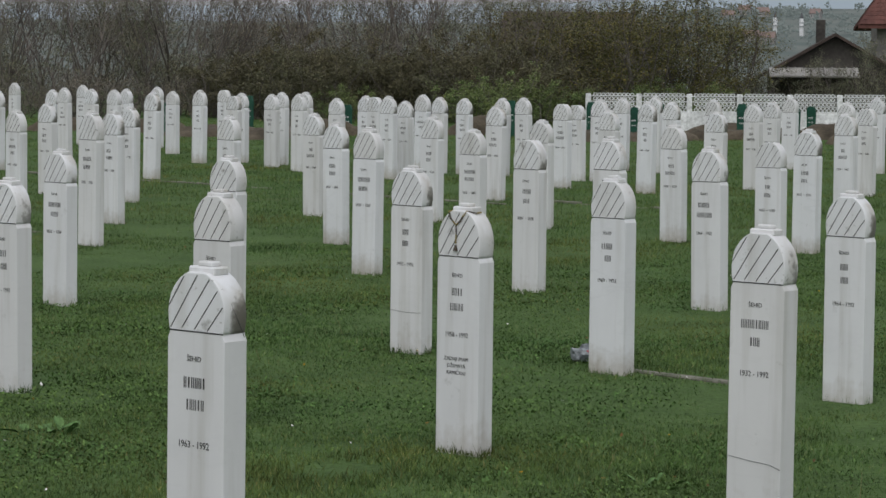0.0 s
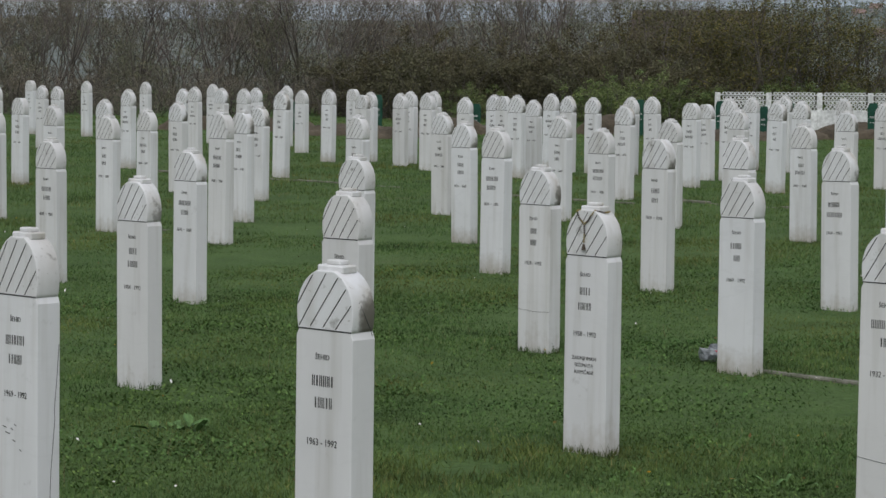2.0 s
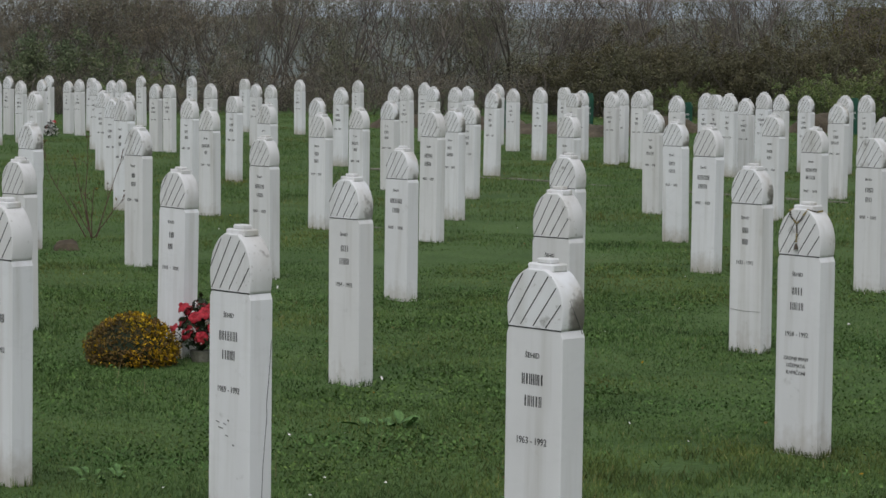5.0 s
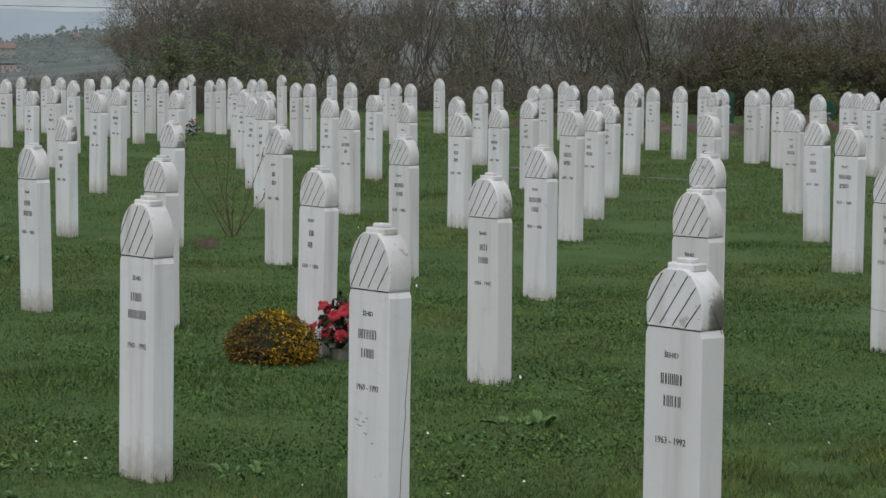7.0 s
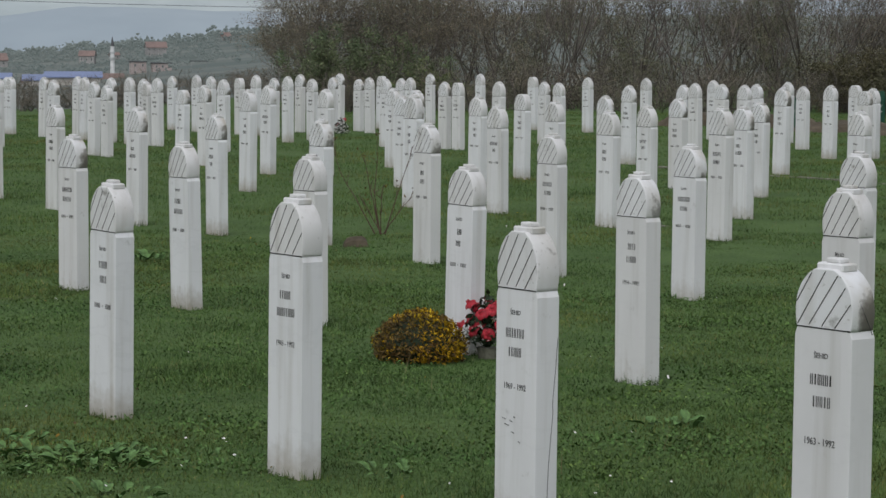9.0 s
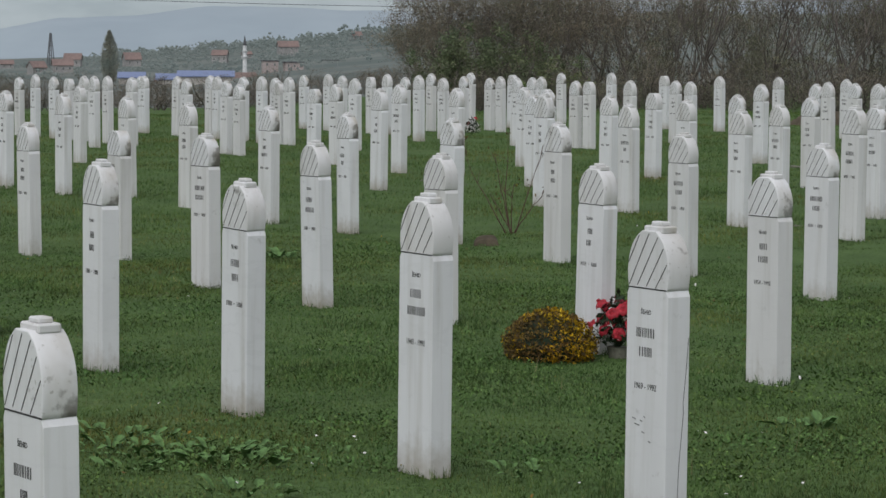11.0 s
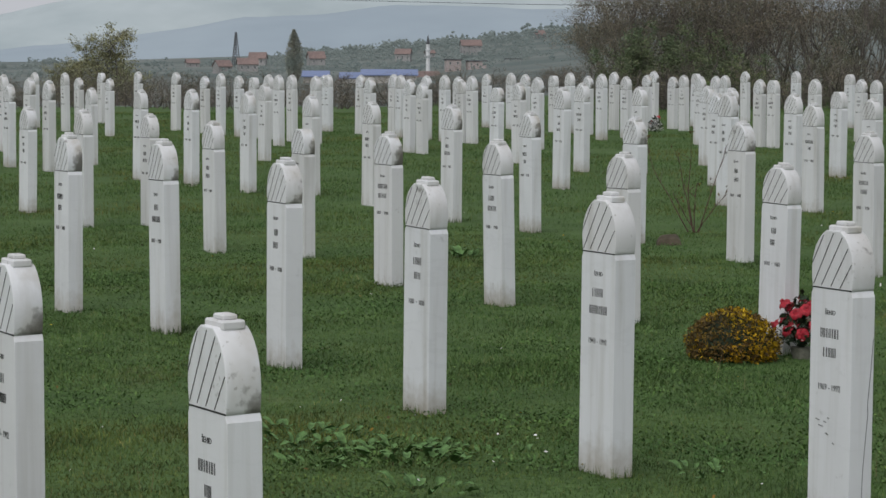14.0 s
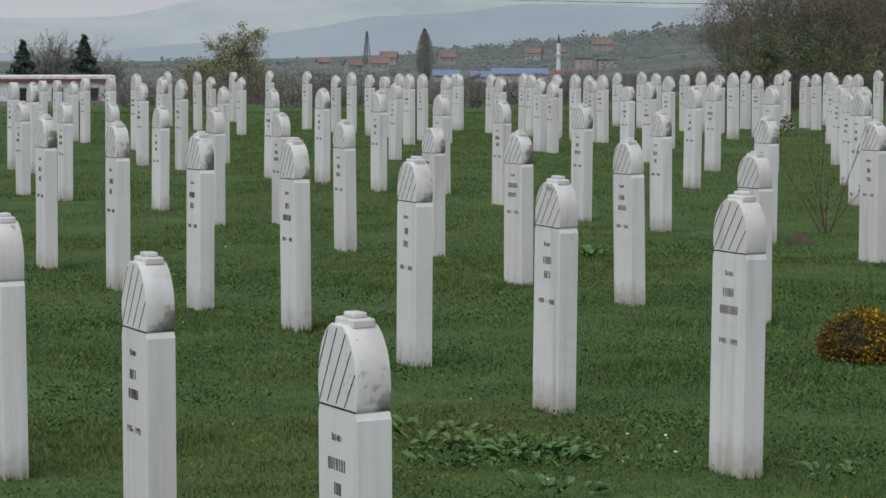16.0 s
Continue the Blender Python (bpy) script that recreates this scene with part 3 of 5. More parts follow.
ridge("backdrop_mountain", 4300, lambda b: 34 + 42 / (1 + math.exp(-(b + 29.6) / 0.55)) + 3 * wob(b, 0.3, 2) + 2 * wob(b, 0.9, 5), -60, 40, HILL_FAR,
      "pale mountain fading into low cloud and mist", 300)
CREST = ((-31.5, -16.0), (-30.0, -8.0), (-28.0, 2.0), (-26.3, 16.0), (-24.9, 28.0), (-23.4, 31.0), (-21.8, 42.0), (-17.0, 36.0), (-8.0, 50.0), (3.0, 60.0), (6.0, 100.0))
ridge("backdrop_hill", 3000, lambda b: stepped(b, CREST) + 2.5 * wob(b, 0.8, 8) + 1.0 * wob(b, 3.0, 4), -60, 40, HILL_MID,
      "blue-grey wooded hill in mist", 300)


# ---- plants ----
def tube_rows(path, radii, sides, verts, faces):
    start = len(verts)
    for (p, d), r in zip(path, radii):
        side = d.orthogonal().normalized()
        up = d.cross(side).normalized()
        for k in range(sides):
            a = 2 * math.pi * k / sides
            verts.append(p + side * (math.cos(a) * r) + up * (math.sin(a) * r))
    for i in range(len(path) - 1):
        for k in range(sides):
            a, b = start + i * sides + k, start + i * sides + (k + 1) % sides
            faces.append((a, b, b + sides, a + sides))


def limb(p, d, length, r, rr, segs, sides, verts, faces, bend=0.22, lift=0.12):
    path = []
    q, e = p.copy(), d.normalized()
    for i in range(segs + 1):
        path.append((q.copy(), e.copy()))
        q = q + e * (length / segs)
        e = (e + Vector((rr.gauss(0, bend), rr.gauss(0, bend), rr.gauss(0, bend) + lift))).normalized()
    tube_rows(path, [r * (1 - 0.75 * i / segs) for i in range(segs + 1)], sides, verts, faces)
    return path


def leaf_cloud(points, rr, size, spread):
    """Small folded leaves scattered round points; two triangles each."""
    n = len(points)
    rng = np.random.default_rng(rr.randrange(1 << 30))
    c = np.array([tuple(p) for p in points]) + rng.normal(0, spread, (n, 3))
    a = rng.normal(0, 1, (n, 3))
    a /= np.linalg.norm(a, axis=1)[:, None]
    b = np.cross(a, rng.normal(0, 1, (n, 3)))
    b /= np.linalg.norm(b, axis=1)[:, None]
    s = size * rng.uniform(0.6, 1.4, (n, 1))
    v = np.stack([c - a * s, c + b * s * 0.45, c + a * s, c - b * s * 0.45], 1).reshape(-1, 3)
    return raw_mesh("leaves", v, np.arange(n * 4).reshape(n, 4))


def woody(seed, height, stems, spread, twigs, leaf_n, leaf_mat, leaf_size=0.05, wood=None, stem_r=0.05, low=0.15):
    """Meshes of a shrub or young tree: stems with limbs and twigs, and the leaves that are left on it."""
    rr = random.Random(seed)
    verts, faces, tverts, tfaces, tips = [], [], [], [], []
    for s in range(stems):
        a = rr.uniform(0, 6.28)
        lean = rr.uniform(0.0, spread)
        h = height * rr.uniform(0.7, 1.05)
        p = Vector((rr.gauss(0, 0.12 * stems ** 0.5), rr.gauss(0, 0.12 * stems ** 0.5), -0.1))
        main = limb(p, Vector((math.cos(a) * lean, math.sin(a) * lean, 1)), h, stem_r * rr.uniform(0.6, 1.2), rr, 9, 5, verts, faces, 0.16)
        for i in range(twigs):
            t = rr.uniform(low, 1.0)
            q, d = main[min(9, int(t * 9))]
            b = rr.uniform(0, 6.28)
            out = Vector((math.cos(b), math.sin(b), rr.uniform(0.1, 0.9)))
            ln = height * rr.uniform(0.12, 0.34) * (1.15 - 0.6 * t)
            sub = limb(q, out, ln, stem_r * 0.32 * rr.uniform(0.6, 1.2), rr, 3, 3, tverts, tfaces, 0.25)
            for j in range(4):
                q2, d2 = sub[rr.randrange(1, 4)]
                b2 = rr.uniform(0, 6.28)
                tw = limb(q2, d2 + Vector((math.cos(b2), math.sin(b2), rr.uniform(-0.1, 0.7))) * 0.8, ln * rr.uniform(0.25, 0.6),
                          stem_r * 0.13, rr, 2, 3, tverts, tfaces, 0.35)
                tips.extend(w[0] for w in tw)
    wood_me = raw_mesh("stems", [tuple(v) for v in verts], faces, True)
    wood_me.materials.append(wood or BARK)
    twig_me = raw_mesh("twigs", [tuple(v) for v in tverts], tfaces)
    twig_me.materials.append(TWIG)
    crown = None
    if leaf_n:
        crown = leaf_cloud([rr.choice(tips) for _ in range(leaf_n)], rr, leaf_size, 0.10 * height / 4)
        crown.materials.append(leaf_mat)
    return wood_me, twig_me, crown


def plant(name, meshes, x, y, turn, scale, label, category, group=""):
    e = thing(name, pose(x, y, ground_z(x, y) - 0.02, 0, 0, turn) @ Matrix.Diagonal((scale[0], scale[0], scale[1], 1)), label, category, group)
    for nm, me in zip(("trunk", "branchwork", "crown"), meshes):
        if me:
            tagged(mesh_part(nm, me, None, e), kind="stuff")
    return e


def polar(b, r):
    return r * math.sin(radians(b)), r * math.cos(radians(b))


def fan_tree(seed, height, leaf_n, leaf_mat, leaf_size=0.02, trunks=2, fork=0.22, spread=0.55, stem_r=0.055):
    """Meshes of a tree that forks low into rising limbs, each of which forks again and again into twigs."""
    rr = random.Random(seed)
    verts, faces, tverts, tfaces, tips = [], [], [], [], []

    def grow(p, d, length, r, level):
        thick = level < 2
        path = limb(p, d, length, r, rr, 4 if thick else 3, 5 if thick else 3, verts if thick else tverts, faces if thick else tfaces, 0.10 + 0.03 * level, 0.05)
        if level >= 2:
            tips.extend(w[0] for w in path[1:])
        if level == 4:
            return
        for i in range((4, 3, 3, 3)[level]):
            q, e = path[-1] if i == 0 else path[rr.randrange(len(path) // 2, len(path))]
            a = rr.uniform(0, 6.28)
            out = (e + Vector((math.cos(a), math.sin(a), rr.uniform(-0.1, 0.5))) * spread * rr.uniform(0.5, 1.3)).normalized()
            grow(q, out, length * rr.uniform(0.55, 0.95) if level else height * rr.uniform(0.28, 0.42), r * rr.uniform(0.42, 0.62), level + 1)
    for _ in range(trunks):
        a = rr.uniform(0, 6.28)
        lean = rr.uniform(0.05, 0.35)
        grow(Vector((rr.gauss(0, 0.25), rr.gauss(0, 0.25), -0.1)), Vector((math.cos(a) * lean, math.sin(a) * lean, 1)), height * fork * rr.uniform(0.7, 1.3), stem_r * rr.uniform(0.7, 1.2), 0)
    wood_me = raw_mesh("stems", [tuple(v) for v in verts], faces, True)
    wood_me.materials.append(BARK)
    twig_me = raw_mesh("twigs", [tuple(v) for v in tverts], tfaces)
    twig_me.materials.append(TWIG)
    crown = None
    if leaf_n:
        crown = leaf_cloud([rr.choice(tips) for _ in range(leaf_n)], rr, leaf_size, 0.09)
        crown.materials.append(leaf_mat)
    return wood_me, twig_me, crown


BARE = [fan_tree(s, 4.6, 1500, LEAF_BROWN, 0.018) for s in (1, 2, 3, 4)]
OLIVE_TREE = [fan_tree(s, 4.0, 7000, LEAF_OLIVE, 0.022, 2, 0.16) for s in (5, 6)]
BROWN_TREE = [fan_tree(s, 3.6, 9000, LEAF_BROWN, 0.022, 2, 0.16, 0.65) for s in (7, 8)]
SHRUB = [woody(s, 3.2, 12, 0.55, 8, 5600, LEAF_OLIVE, 0.026, stem_r=0.022, low=0.1) for s in (11, 12, 13)]
BROWN_SHRUB = [woody(s, 3.0, 12, 0.55, 9, 3200, LEAF_BROWN, 0.022, stem_r=0.022, low=0.1) for s in (21, 22)]
AUTUMN = [woody(s, 4.6, 9, 0.45, 12, 8000, LEAF_YELLOW, 0.032, stem_r=0.035, low=0.1) for s in (31, 32)]
GREENBUSH = [woody(s, 2.6, 12, 0.6, 8, 5600, LEAF_GREEN, 0.036, stem_r=0.02, low=0.05) for s in (41, 42)]
DEEPBUSH = [woody(s, 2.6, 13, 0.6, 8, 8000, LEAF_DEEP, 0.036, stem_r=0.02, low=0.05) for s in (43, 44)]
rnd = random.Random(5)
for i in range(44):
    b = -17.0 + 20 * (i + rnd.random()) / 44
    x, y = polar(b, rnd.uniform(72, 90))
    leafy = rnd.random() < 0.3
    plant("tree", rnd.choice(OLIVE_TREE if leafy else BARE), x, y, rnd.uniform(0, 360), (rnd.uniform(0.85, 1.25), rnd.uniform(0.85, 1.2)),
          "low-forked tree with dull olive leaves still on it" if leafy else "bare grey-brown tree forking low into rising limbs", "tree", "trees behind the graves")
for i in range(30):
    b = -17.0 + 20 * (i + rnd.random()) / 30
    x, y = polar(b, rnd.uniform(68, 82))
    brown = rnd.random() < 0.55
    plant("shrub", rnd.choice(BROWN_SHRUB if brown else SHRUB), x, y, rnd.uniform(0, 360), (rnd.uniform(0.9, 1.3), rnd.uniform(0.4, 0.8)),
          "tangled shrub with few brown leaves" if brown else "dense dark olive shrub", "shrub", "thicket behind the graves")
for i in range(9):
    x, y = polar(2.0 + 4.8 * (i + rnd.random()) / 9, rnd.uniform(64, 74))
    plant("tree", rnd.choice(AUTUMN), x, y, rnd.uniform(0, 360), (rnd.uniform(0.8, 1.1), rnd.uniform(0.62, 0.8)),
          "small tree with thin yellowing autumn leaves", "tree", "trees behind the graves")
for b, r, s, v in ((0.6, 63.5, 0.8, 0.45), (1.1, 62.5, 0.7, 0.5), (1.7, 63, 0.8, 0.55), (2.4, 63.5, 0.8, 0.45), (3.0, 64, 0.7, 0.4), (4.6, 64, 0.8, 0.5), (6.0, 63.5, 0.7, 0.45), (-2.2, 63, 0.5, 0.4), (-13.9, 69, 0.7, 0.5)):
    x, y = polar(b, r)
    plant("shrub", rnd.choice(GREENBUSH), x, y, rnd.uniform(0, 360), (s, v), "low green shrub with fresh leaves", "shrub", "thicket behind the graves")
for b, r, s, v in ((1.3, 73, 0.8, 0.72), (1.9, 74, 0.85, 0.68), (2.6, 75, 0.85, 0.64), (3.3, 74, 0.9, 0.62), (4.0, 72, 0.85, 0.76), (4.5, 73, 0.9, 0.78)):
    x, y = polar(b, r)
    plant("tree", rnd.choice(AUTUMN), x, y, rnd.uniform(0, 360), (s, v), "small tree with thin yellowing autumn leaves before an old roof", "tree", "trees behind the graves")
# brown tangle that closes the gaps behind
for i in range(30):
    b = -17.0 + 22 * (i + rnd.random()) / 30
    x, y = polar(b, rnd.uniform(84, 98))
    tall = rnd.random() < 0.45
    plant("tree" if tall else "shrub", rnd.choice(BROWN_TREE if tall else BROWN_SHRUB), x, y, rnd.uniform(0, 360), (rnd.uniform(1.2, 1.7), rnd.uniform(0.8, 1.15)),
          "small bushy tree with dull brown autumn leaves" if tall else "tangled shrub with few brown leaves", "tree" if tall else "shrub",
          "trees behind the graves" if tall else "thicket behind the graves")
for i in range(26):
    b = -17.2 + 14 * (i + rnd.random()) / 26
    x, y = polar(b, rnd.uniform(66, 71))
    plant("shrub", rnd.choice(BROWN_SHRUB), x, y, rnd.uniform(0, 360), (rnd.uniform(0.9, 1.2), rnd.uniform(0.30, 0.50)),
          "low tangled shrub with few brown leaves", "shrub", "thicket behind the graves")
# the end of the thicket: deep green bushes between brown-leaved trees
for b, r, s, v in ((-16.45, 70, 0.85, 0.80), (-15.9, 70.5, 0.95, 0.95), (-15.2, 70, 0.9, 0.85), (-14.4, 71, 0.8, 0.7)):
    x, y = polar(b, r)
    plant("shrub", rnd.choice(DEEPBUSH), x, y, rnd.uniform(0, 360), (s, v), "dense deep green shrub at the end of the thicket", "shrub", "thicket behind the graves")
for b, r, s, v in ((-17.15, 72, 0.72, 0.85), (-16.7, 74, 0.95, 1.05), (-16.0, 76, 1.0, 1.1), (-15.0, 74, 1.05, 1.0), (-13.8, 73, 1.0, 1.0), (-12.3, 72, 1.0, 0.9)):
    x, y = polar(b, r)
    plant("tree", rnd.choice(BROWN_TREE), x, y, rnd.uniform(0, 360), (s, v), "small bushy tree with dull brown autumn leaves", "tree", "trees behind the graves")
# dense dark mound of shrubs in the middle of the thicket
IVY = [woody(s, 3.0, 14, 0.6, 8, 10000, LEAF_DARK, 0.033, stem_r=0.02, low=0.05) for s in (61, 62)]
for i in range(22):
    b = -4.9 + 7.4 * (i + rnd.random()) / 22
    x, y = polar(b, rnd.uniform(64, 69))
    plant("shrub", rnd.choice(IVY), x, y, rnd.uniform(0, 360), (rnd.uniform(0.75, 1.0), (0.62 if b < -4.2 else 0.78) * rnd.uniform(0.85, 1.1)),
          "dense dark ivy-grown shrub", "shrub", "thicket behind the graves")


# ---- buildings ----
def gable_mesh(w, d, rise, over=0.3, thick=0.12, hip=0.0):
    """A pitched roof, ridge along x, eaves at z = 0."""
    prof = [(-d / 2 - over, -over * 2 * rise / d), (0, rise), (d / 2 + over, -over * 2 * rise / d),
            (d / 2 + over, -over * 2 * rise / d + thick), (0, rise + thick), (-d / 2 - over, -over * 2 * rise / d + thick)]
    bm = extruded(prof, -w / 2 - over, w / 2 + over)
    bm.transform(Matrix.Rotation(radians(90), 4, "Z"))
    for v in bm.verts:
        if v.co.z > rise * 0.7:
            v.co.x *= 1 - hip
    bmesh.ops.recalc_face_normals(bm, faces=bm.faces[:])
    return bm


def house_mesh(w, d, h, rise, hip=0.0):
    prof = [(-d / 2, 0), (d / 2, 0), (d / 2, h), (0, h + rise * 0.97), (-d / 2, h)]
    bm = extruded(prof, -w / 2, w / 2)
    bm.transform(Matrix.Rotation(radians(90), 4, "Z"))
    for v in bm.verts:
        if v.co.z > h + rise * 0.7:
            v.co.x *= 1 - hip
    bmesh.ops.recalc_face_normals(bm, faces=bm.faces[:])
    return bm


def house(x, y, z, turn, w, d, h, rise, wall, roof, label, windows=3, chimney=True, name="house", storeys=1, hip=0.0):
    e = thing(name, pose(x, y, z, 0, 0, turn), label, "house")
    part("wall", house_mesh(w, d, h, rise, hip), wall, e)
    rf = part("roof", gable_mesh(w, d, rise, 0.3 + hip * 0.5, 0.12, hip), roof, e)
    rf.location.z = h
    if chimney:
        ch = part("chimney", box((0.6, 0.6, 1.4), (w * 0.22, 0, h + rise * 0.9 + 0.1), 0.03), wall, rf)
        ch.location.z = -h
    for s in range(storeys):
        for i in range(windows):
            wx = -w / 2 + w * (i + 0.5) / windows
            wz = h * (s + 0.55) / storeys
            win = part("window", box((w / windows * 0.42, 0.08, h / storeys * 0.42), (wx, -d / 2 - 0.03, wz)), WALL_WHITE, e)
            part("pane", box((w / windows * 0.34, 0.04, h / storeys * 0.34), (wx, -d / 2 - 0.075, wz)), GLASS_DARK, win)
    return e


x, y = polar(11.88, 81)
red_house = house(x, y, 0, -8, 7.0, 7.0, 2.95, 2.6, WALL_DIM, ROOF_RED, "rendered house, walls darkened for eave shade, with a hipped red tiled roof", 2, hip=0.5)


def tile_courses(home, w, d, rise, over, hip, n=24):
    """Overlapping courses of roof tiles on the front slope, each tile a low step."""
    roof = [o for o in home.children if o.name.startswith("roof")][0]
    lean = Matrix.Rotation(math.atan2(rise, d / 2), 4, "X")
    for k in range(n):
        t = (k + 0.3) / n
        wide = (w + 2 * over) * (1 - hip * t)
        m = int(wide / 0.17)
        bm = bmesh.new()
        for i in range(m):
            x = (i - (m - 1) / 2) * 0.17
            y, z = -(d / 2 + over) * (1 - t), -over * 2 * rise / d + (rise + over * 2 * rise / d) * t
            box((0.155, 0.20, 0.025), (x, y, z + 0.145), 0, bm, lean)
        part("tile_course", bm, ROOF_RED, roof)


tile_courses(red_house, 7.0, 7.0, 2.6, 0.55, 0.5)
x, y = polar(2.75, 82)
house(x, y, 0, -4, 3.4, 4.6, 1.95, 0.98, WALL_OLD, ROOF_OLD, "old house with a sagging brown tiled roof behind shrubs", 2, False)


def shed():
    x, y = polar(8.55, 70.5)
    e = thing("shed", pose(x, y, 0, 0, 0, -7), "dark timber shed with a grey sheet-metal lean-to", "shed")
    quarter = Matrix.Rotation(radians(90), 4, "Z")
    bm = house_mesh(3.2, 3.5, 1.25, 1.0)
    bm.transform(quarter)
    part("wall", bm, WALL_OLD, e)
    bm = gable_mesh(3.2, 3.5, 1.0, 0.25, 0.08)
    bm.transform(quarter)
    rf = part("roof", bm, ROOF_OLD, e)
    rf.location.z = 1.25
    lean = part("lean_to_roof", box((2.3, 1.3, 0.05), (-0.55, -2.3, 1.30), 0.01, None, Matrix.Rotation(radians(9), 4, "X")), SHEET, e, "grey corrugated sheet roof")
    for k in range(12):
        part("rib", box((0.03, 1.3, 0.03), (-1.6 + k * 0.19, -2.3, 1.332), 0, None, Matrix.Rotation(radians(9), 4, "X")), SHEET, lean)
    for px in (-1.6, 0.5):
        part("post", box((0.09, 0.09, 1.2), (px, -2.85, 0.60), 0.01), WALL_OLD, e)
    part("chimney", box((0.25, 0.25, 0.7), (-0.35, 0.1, 2.35), 0.02), WALL_OLD, e)


shed()
for b, r, s, v in ((7.3, 67, 0.7, 0.42), (7.9, 66.5, 0.5, 0.3), (9.3, 67, 0.6, 0.45), (6.9, 68, 0.8, 0.6), (8.1, 67.3, 0.55, 0.62), (8.75, 67.5, 0.55, 0.55), (9.35, 67.0, 0.6, 0.72), (10.0, 68, 0.8, 0.6), (9.0, 75.5, 0.9, 0.72), (9.5, 75, 1.0, 0.82)):
    x, y = polar(b, r)
    plant("shrub", rnd.choice(SHRUB), x, y, rnd.uniform(0, 360), (s, v), "overgrown olive-green shrub beside the shed", "shrub", "thicket behind the graves")


def fence():
    """White precast concrete fence: posts, plain slabs below and pierced slabs above."""
    x0, y0, x1, y1 = 3.33, 58.9, 11.4, 59.6
    n, span = 7, math.hypot(x1 - x0, y1 - y0)
    step = span / n
    e = thing("fence", pose(x0, y0, 0, 0, 0, math.degrees(math.atan2(y1 - y0, x1 - x0))) @ Matrix.Diagonal((1, 1, 0.9, 1)), "white precast concrete fence with pierced upper panels", "fence")
    ring = bmesh.new()
    inner, outer, th, k = 0.030, 0.047, 0.025, 12
    loops = []
    for r in (outer, inner):
        for yy in (-th, th):
            loops.append([ring.verts.new((r * math.cos(6.2832 * i / k), yy, r * math.sin(6.2832 * i / k))) for i in range(k)])
    for a, b in ((0, 1), (1, 3), (3, 2), (2, 0)):
        for i in range(k):
            ring.faces.new((loops[a][i], loops[a][(i + 1) % k], loops[b][(i + 1) % k], loops[b][i]))
    bmesh.ops.recalc_face_normals(ring, faces=ring.faces[:])
    ring_me = to_mesh("ring", ring, FENCE_WHITE)
    for i in range(n + 1):
        part("post", box((0.12, 0.09, 0.96), (i * step, 0, 0.455), 0.012), FENCE_WHITE, e)
    for i in range(n):
        cx = (i + 0.5) * step
        part("solid_panel", box((step - 0.11, 0.05, 0.46), (cx, 0, 0.22), 0.008), FENCE_WHITE, e)
        up = part("pierced_panel", box((step - 0.11, 0.05, 0.05), (cx, 0, 0.475), 0.005), FENCE_WHITE, e)
        part("rail", box((step - 0.11, 0.05, 0.03), (cx, 0, 0.875), 0.004), FENCE_WHITE, up)
        part("rail", box((step - 0.11, 0.05, 0.022), (cx, 0, 0.735), 0.004), FENCE_WHITE, up)
        m = int((step - 0.13) / 0.094)
        for q in range(m):
            rx = cx + (q - (m - 1) / 2) * 0.094
            for rz in (0.805, 0.685, 0.592, 0.535):
                o = mesh_part("ring", ring_me, None, up)
                o.location = (rx + (0.047 if rz == 0.592 else 0), 0, rz)
            o = mesh_part("scallop", ring_me, None, up)
            o.location = (rx, 0, 0.905)


fence()


# long white hall with red fascia, down the slope
def hall():
    x, y = polar(-33.85, 226)
    e = thing("long_building", pose(x, y, -4.7, 0, 0, 33), "long low white building with a red roof edge", "building")
    part("wall", box((24, 8, 3.0), (0, 0, 1.5)), WALL_WHITE, e)
    part("roof", box((24.6, 8.6, 0.25), (0, 0, 3.12), 0.03), WALL_WHITE, e)
    part("fascia", box((24.4, 0.1, 0.22), (0, -4.28, 2.88)), RED_TRIM, e)
    for i in range(8):
        w = part("window", box((1.1, 0.1, 1.25), (-10.4 + i * 2.97, -4.03, 1.7)), WALL_PALE, e)
        part("pane", box((0.9, 0.1, 1.05), (-10.4 + i * 2.97, -4.06, 1.7)), GLASS_DARK, w)


hall()


def blue_hall():
    for b0, w, top in ((-21.84, 14.2, -6.0), (-22.69, 5.0, -6.8), (-23.45, 6.4, -6.4)):
        x, y = polar(b0, 690)
        e = thing("factory_hall", pose(x, y, top - 3.9, 0, 0, 22), "low industrial hall with a blue sheet roof", "building", "industrial halls")
        part("wall", box((w, 14, 2.4), (0, 0, 1.2)), WALL_PALE, e)
        part("roof", gable_mesh(w, 14, 1.3, 0.5, 0.2), ROOF_BLUE, e).location.z = 2.4


blue_hall()


def minaret(b, r, z0, h, name_label, k=1.0):
    x, y = polar(b, r)
    e = thing("minaret", pose(x, y, z0), name_label, "minaret")
    part("shaft", cone(1.05 * k, 0.95 * k, h * 0.78, (0, 0, 0), 12), WALL_WHITE, e)
    part("balcony", cone(1.2 * k, 1.75 * k, 0.9, (0, 0, h * 0.49), 12), WALL_WHITE, e)
    part("upper_balcony", cone(1.1 * k, 1.5 * k, 0.7, (0, 0, h * 0.62), 12), WALL_WHITE, e)
    part("spire", cone(1.0 * k, 0.03, h * 0.22, (0, 0, h * 0.78), 12), CABLE, e, "dark pointed spire")


minaret(-20.99, 1000, -13.6, 17.55, "white minaret with a dark pointed spire", 0.8)
minaret(7.28, 1500, 10.0, 17.5, "white slender minaret on the far hillside", 1.2)
minaret(7.85, 1500, 9.5, 17.5, "white slender minaret on the far hillside", 1.2)


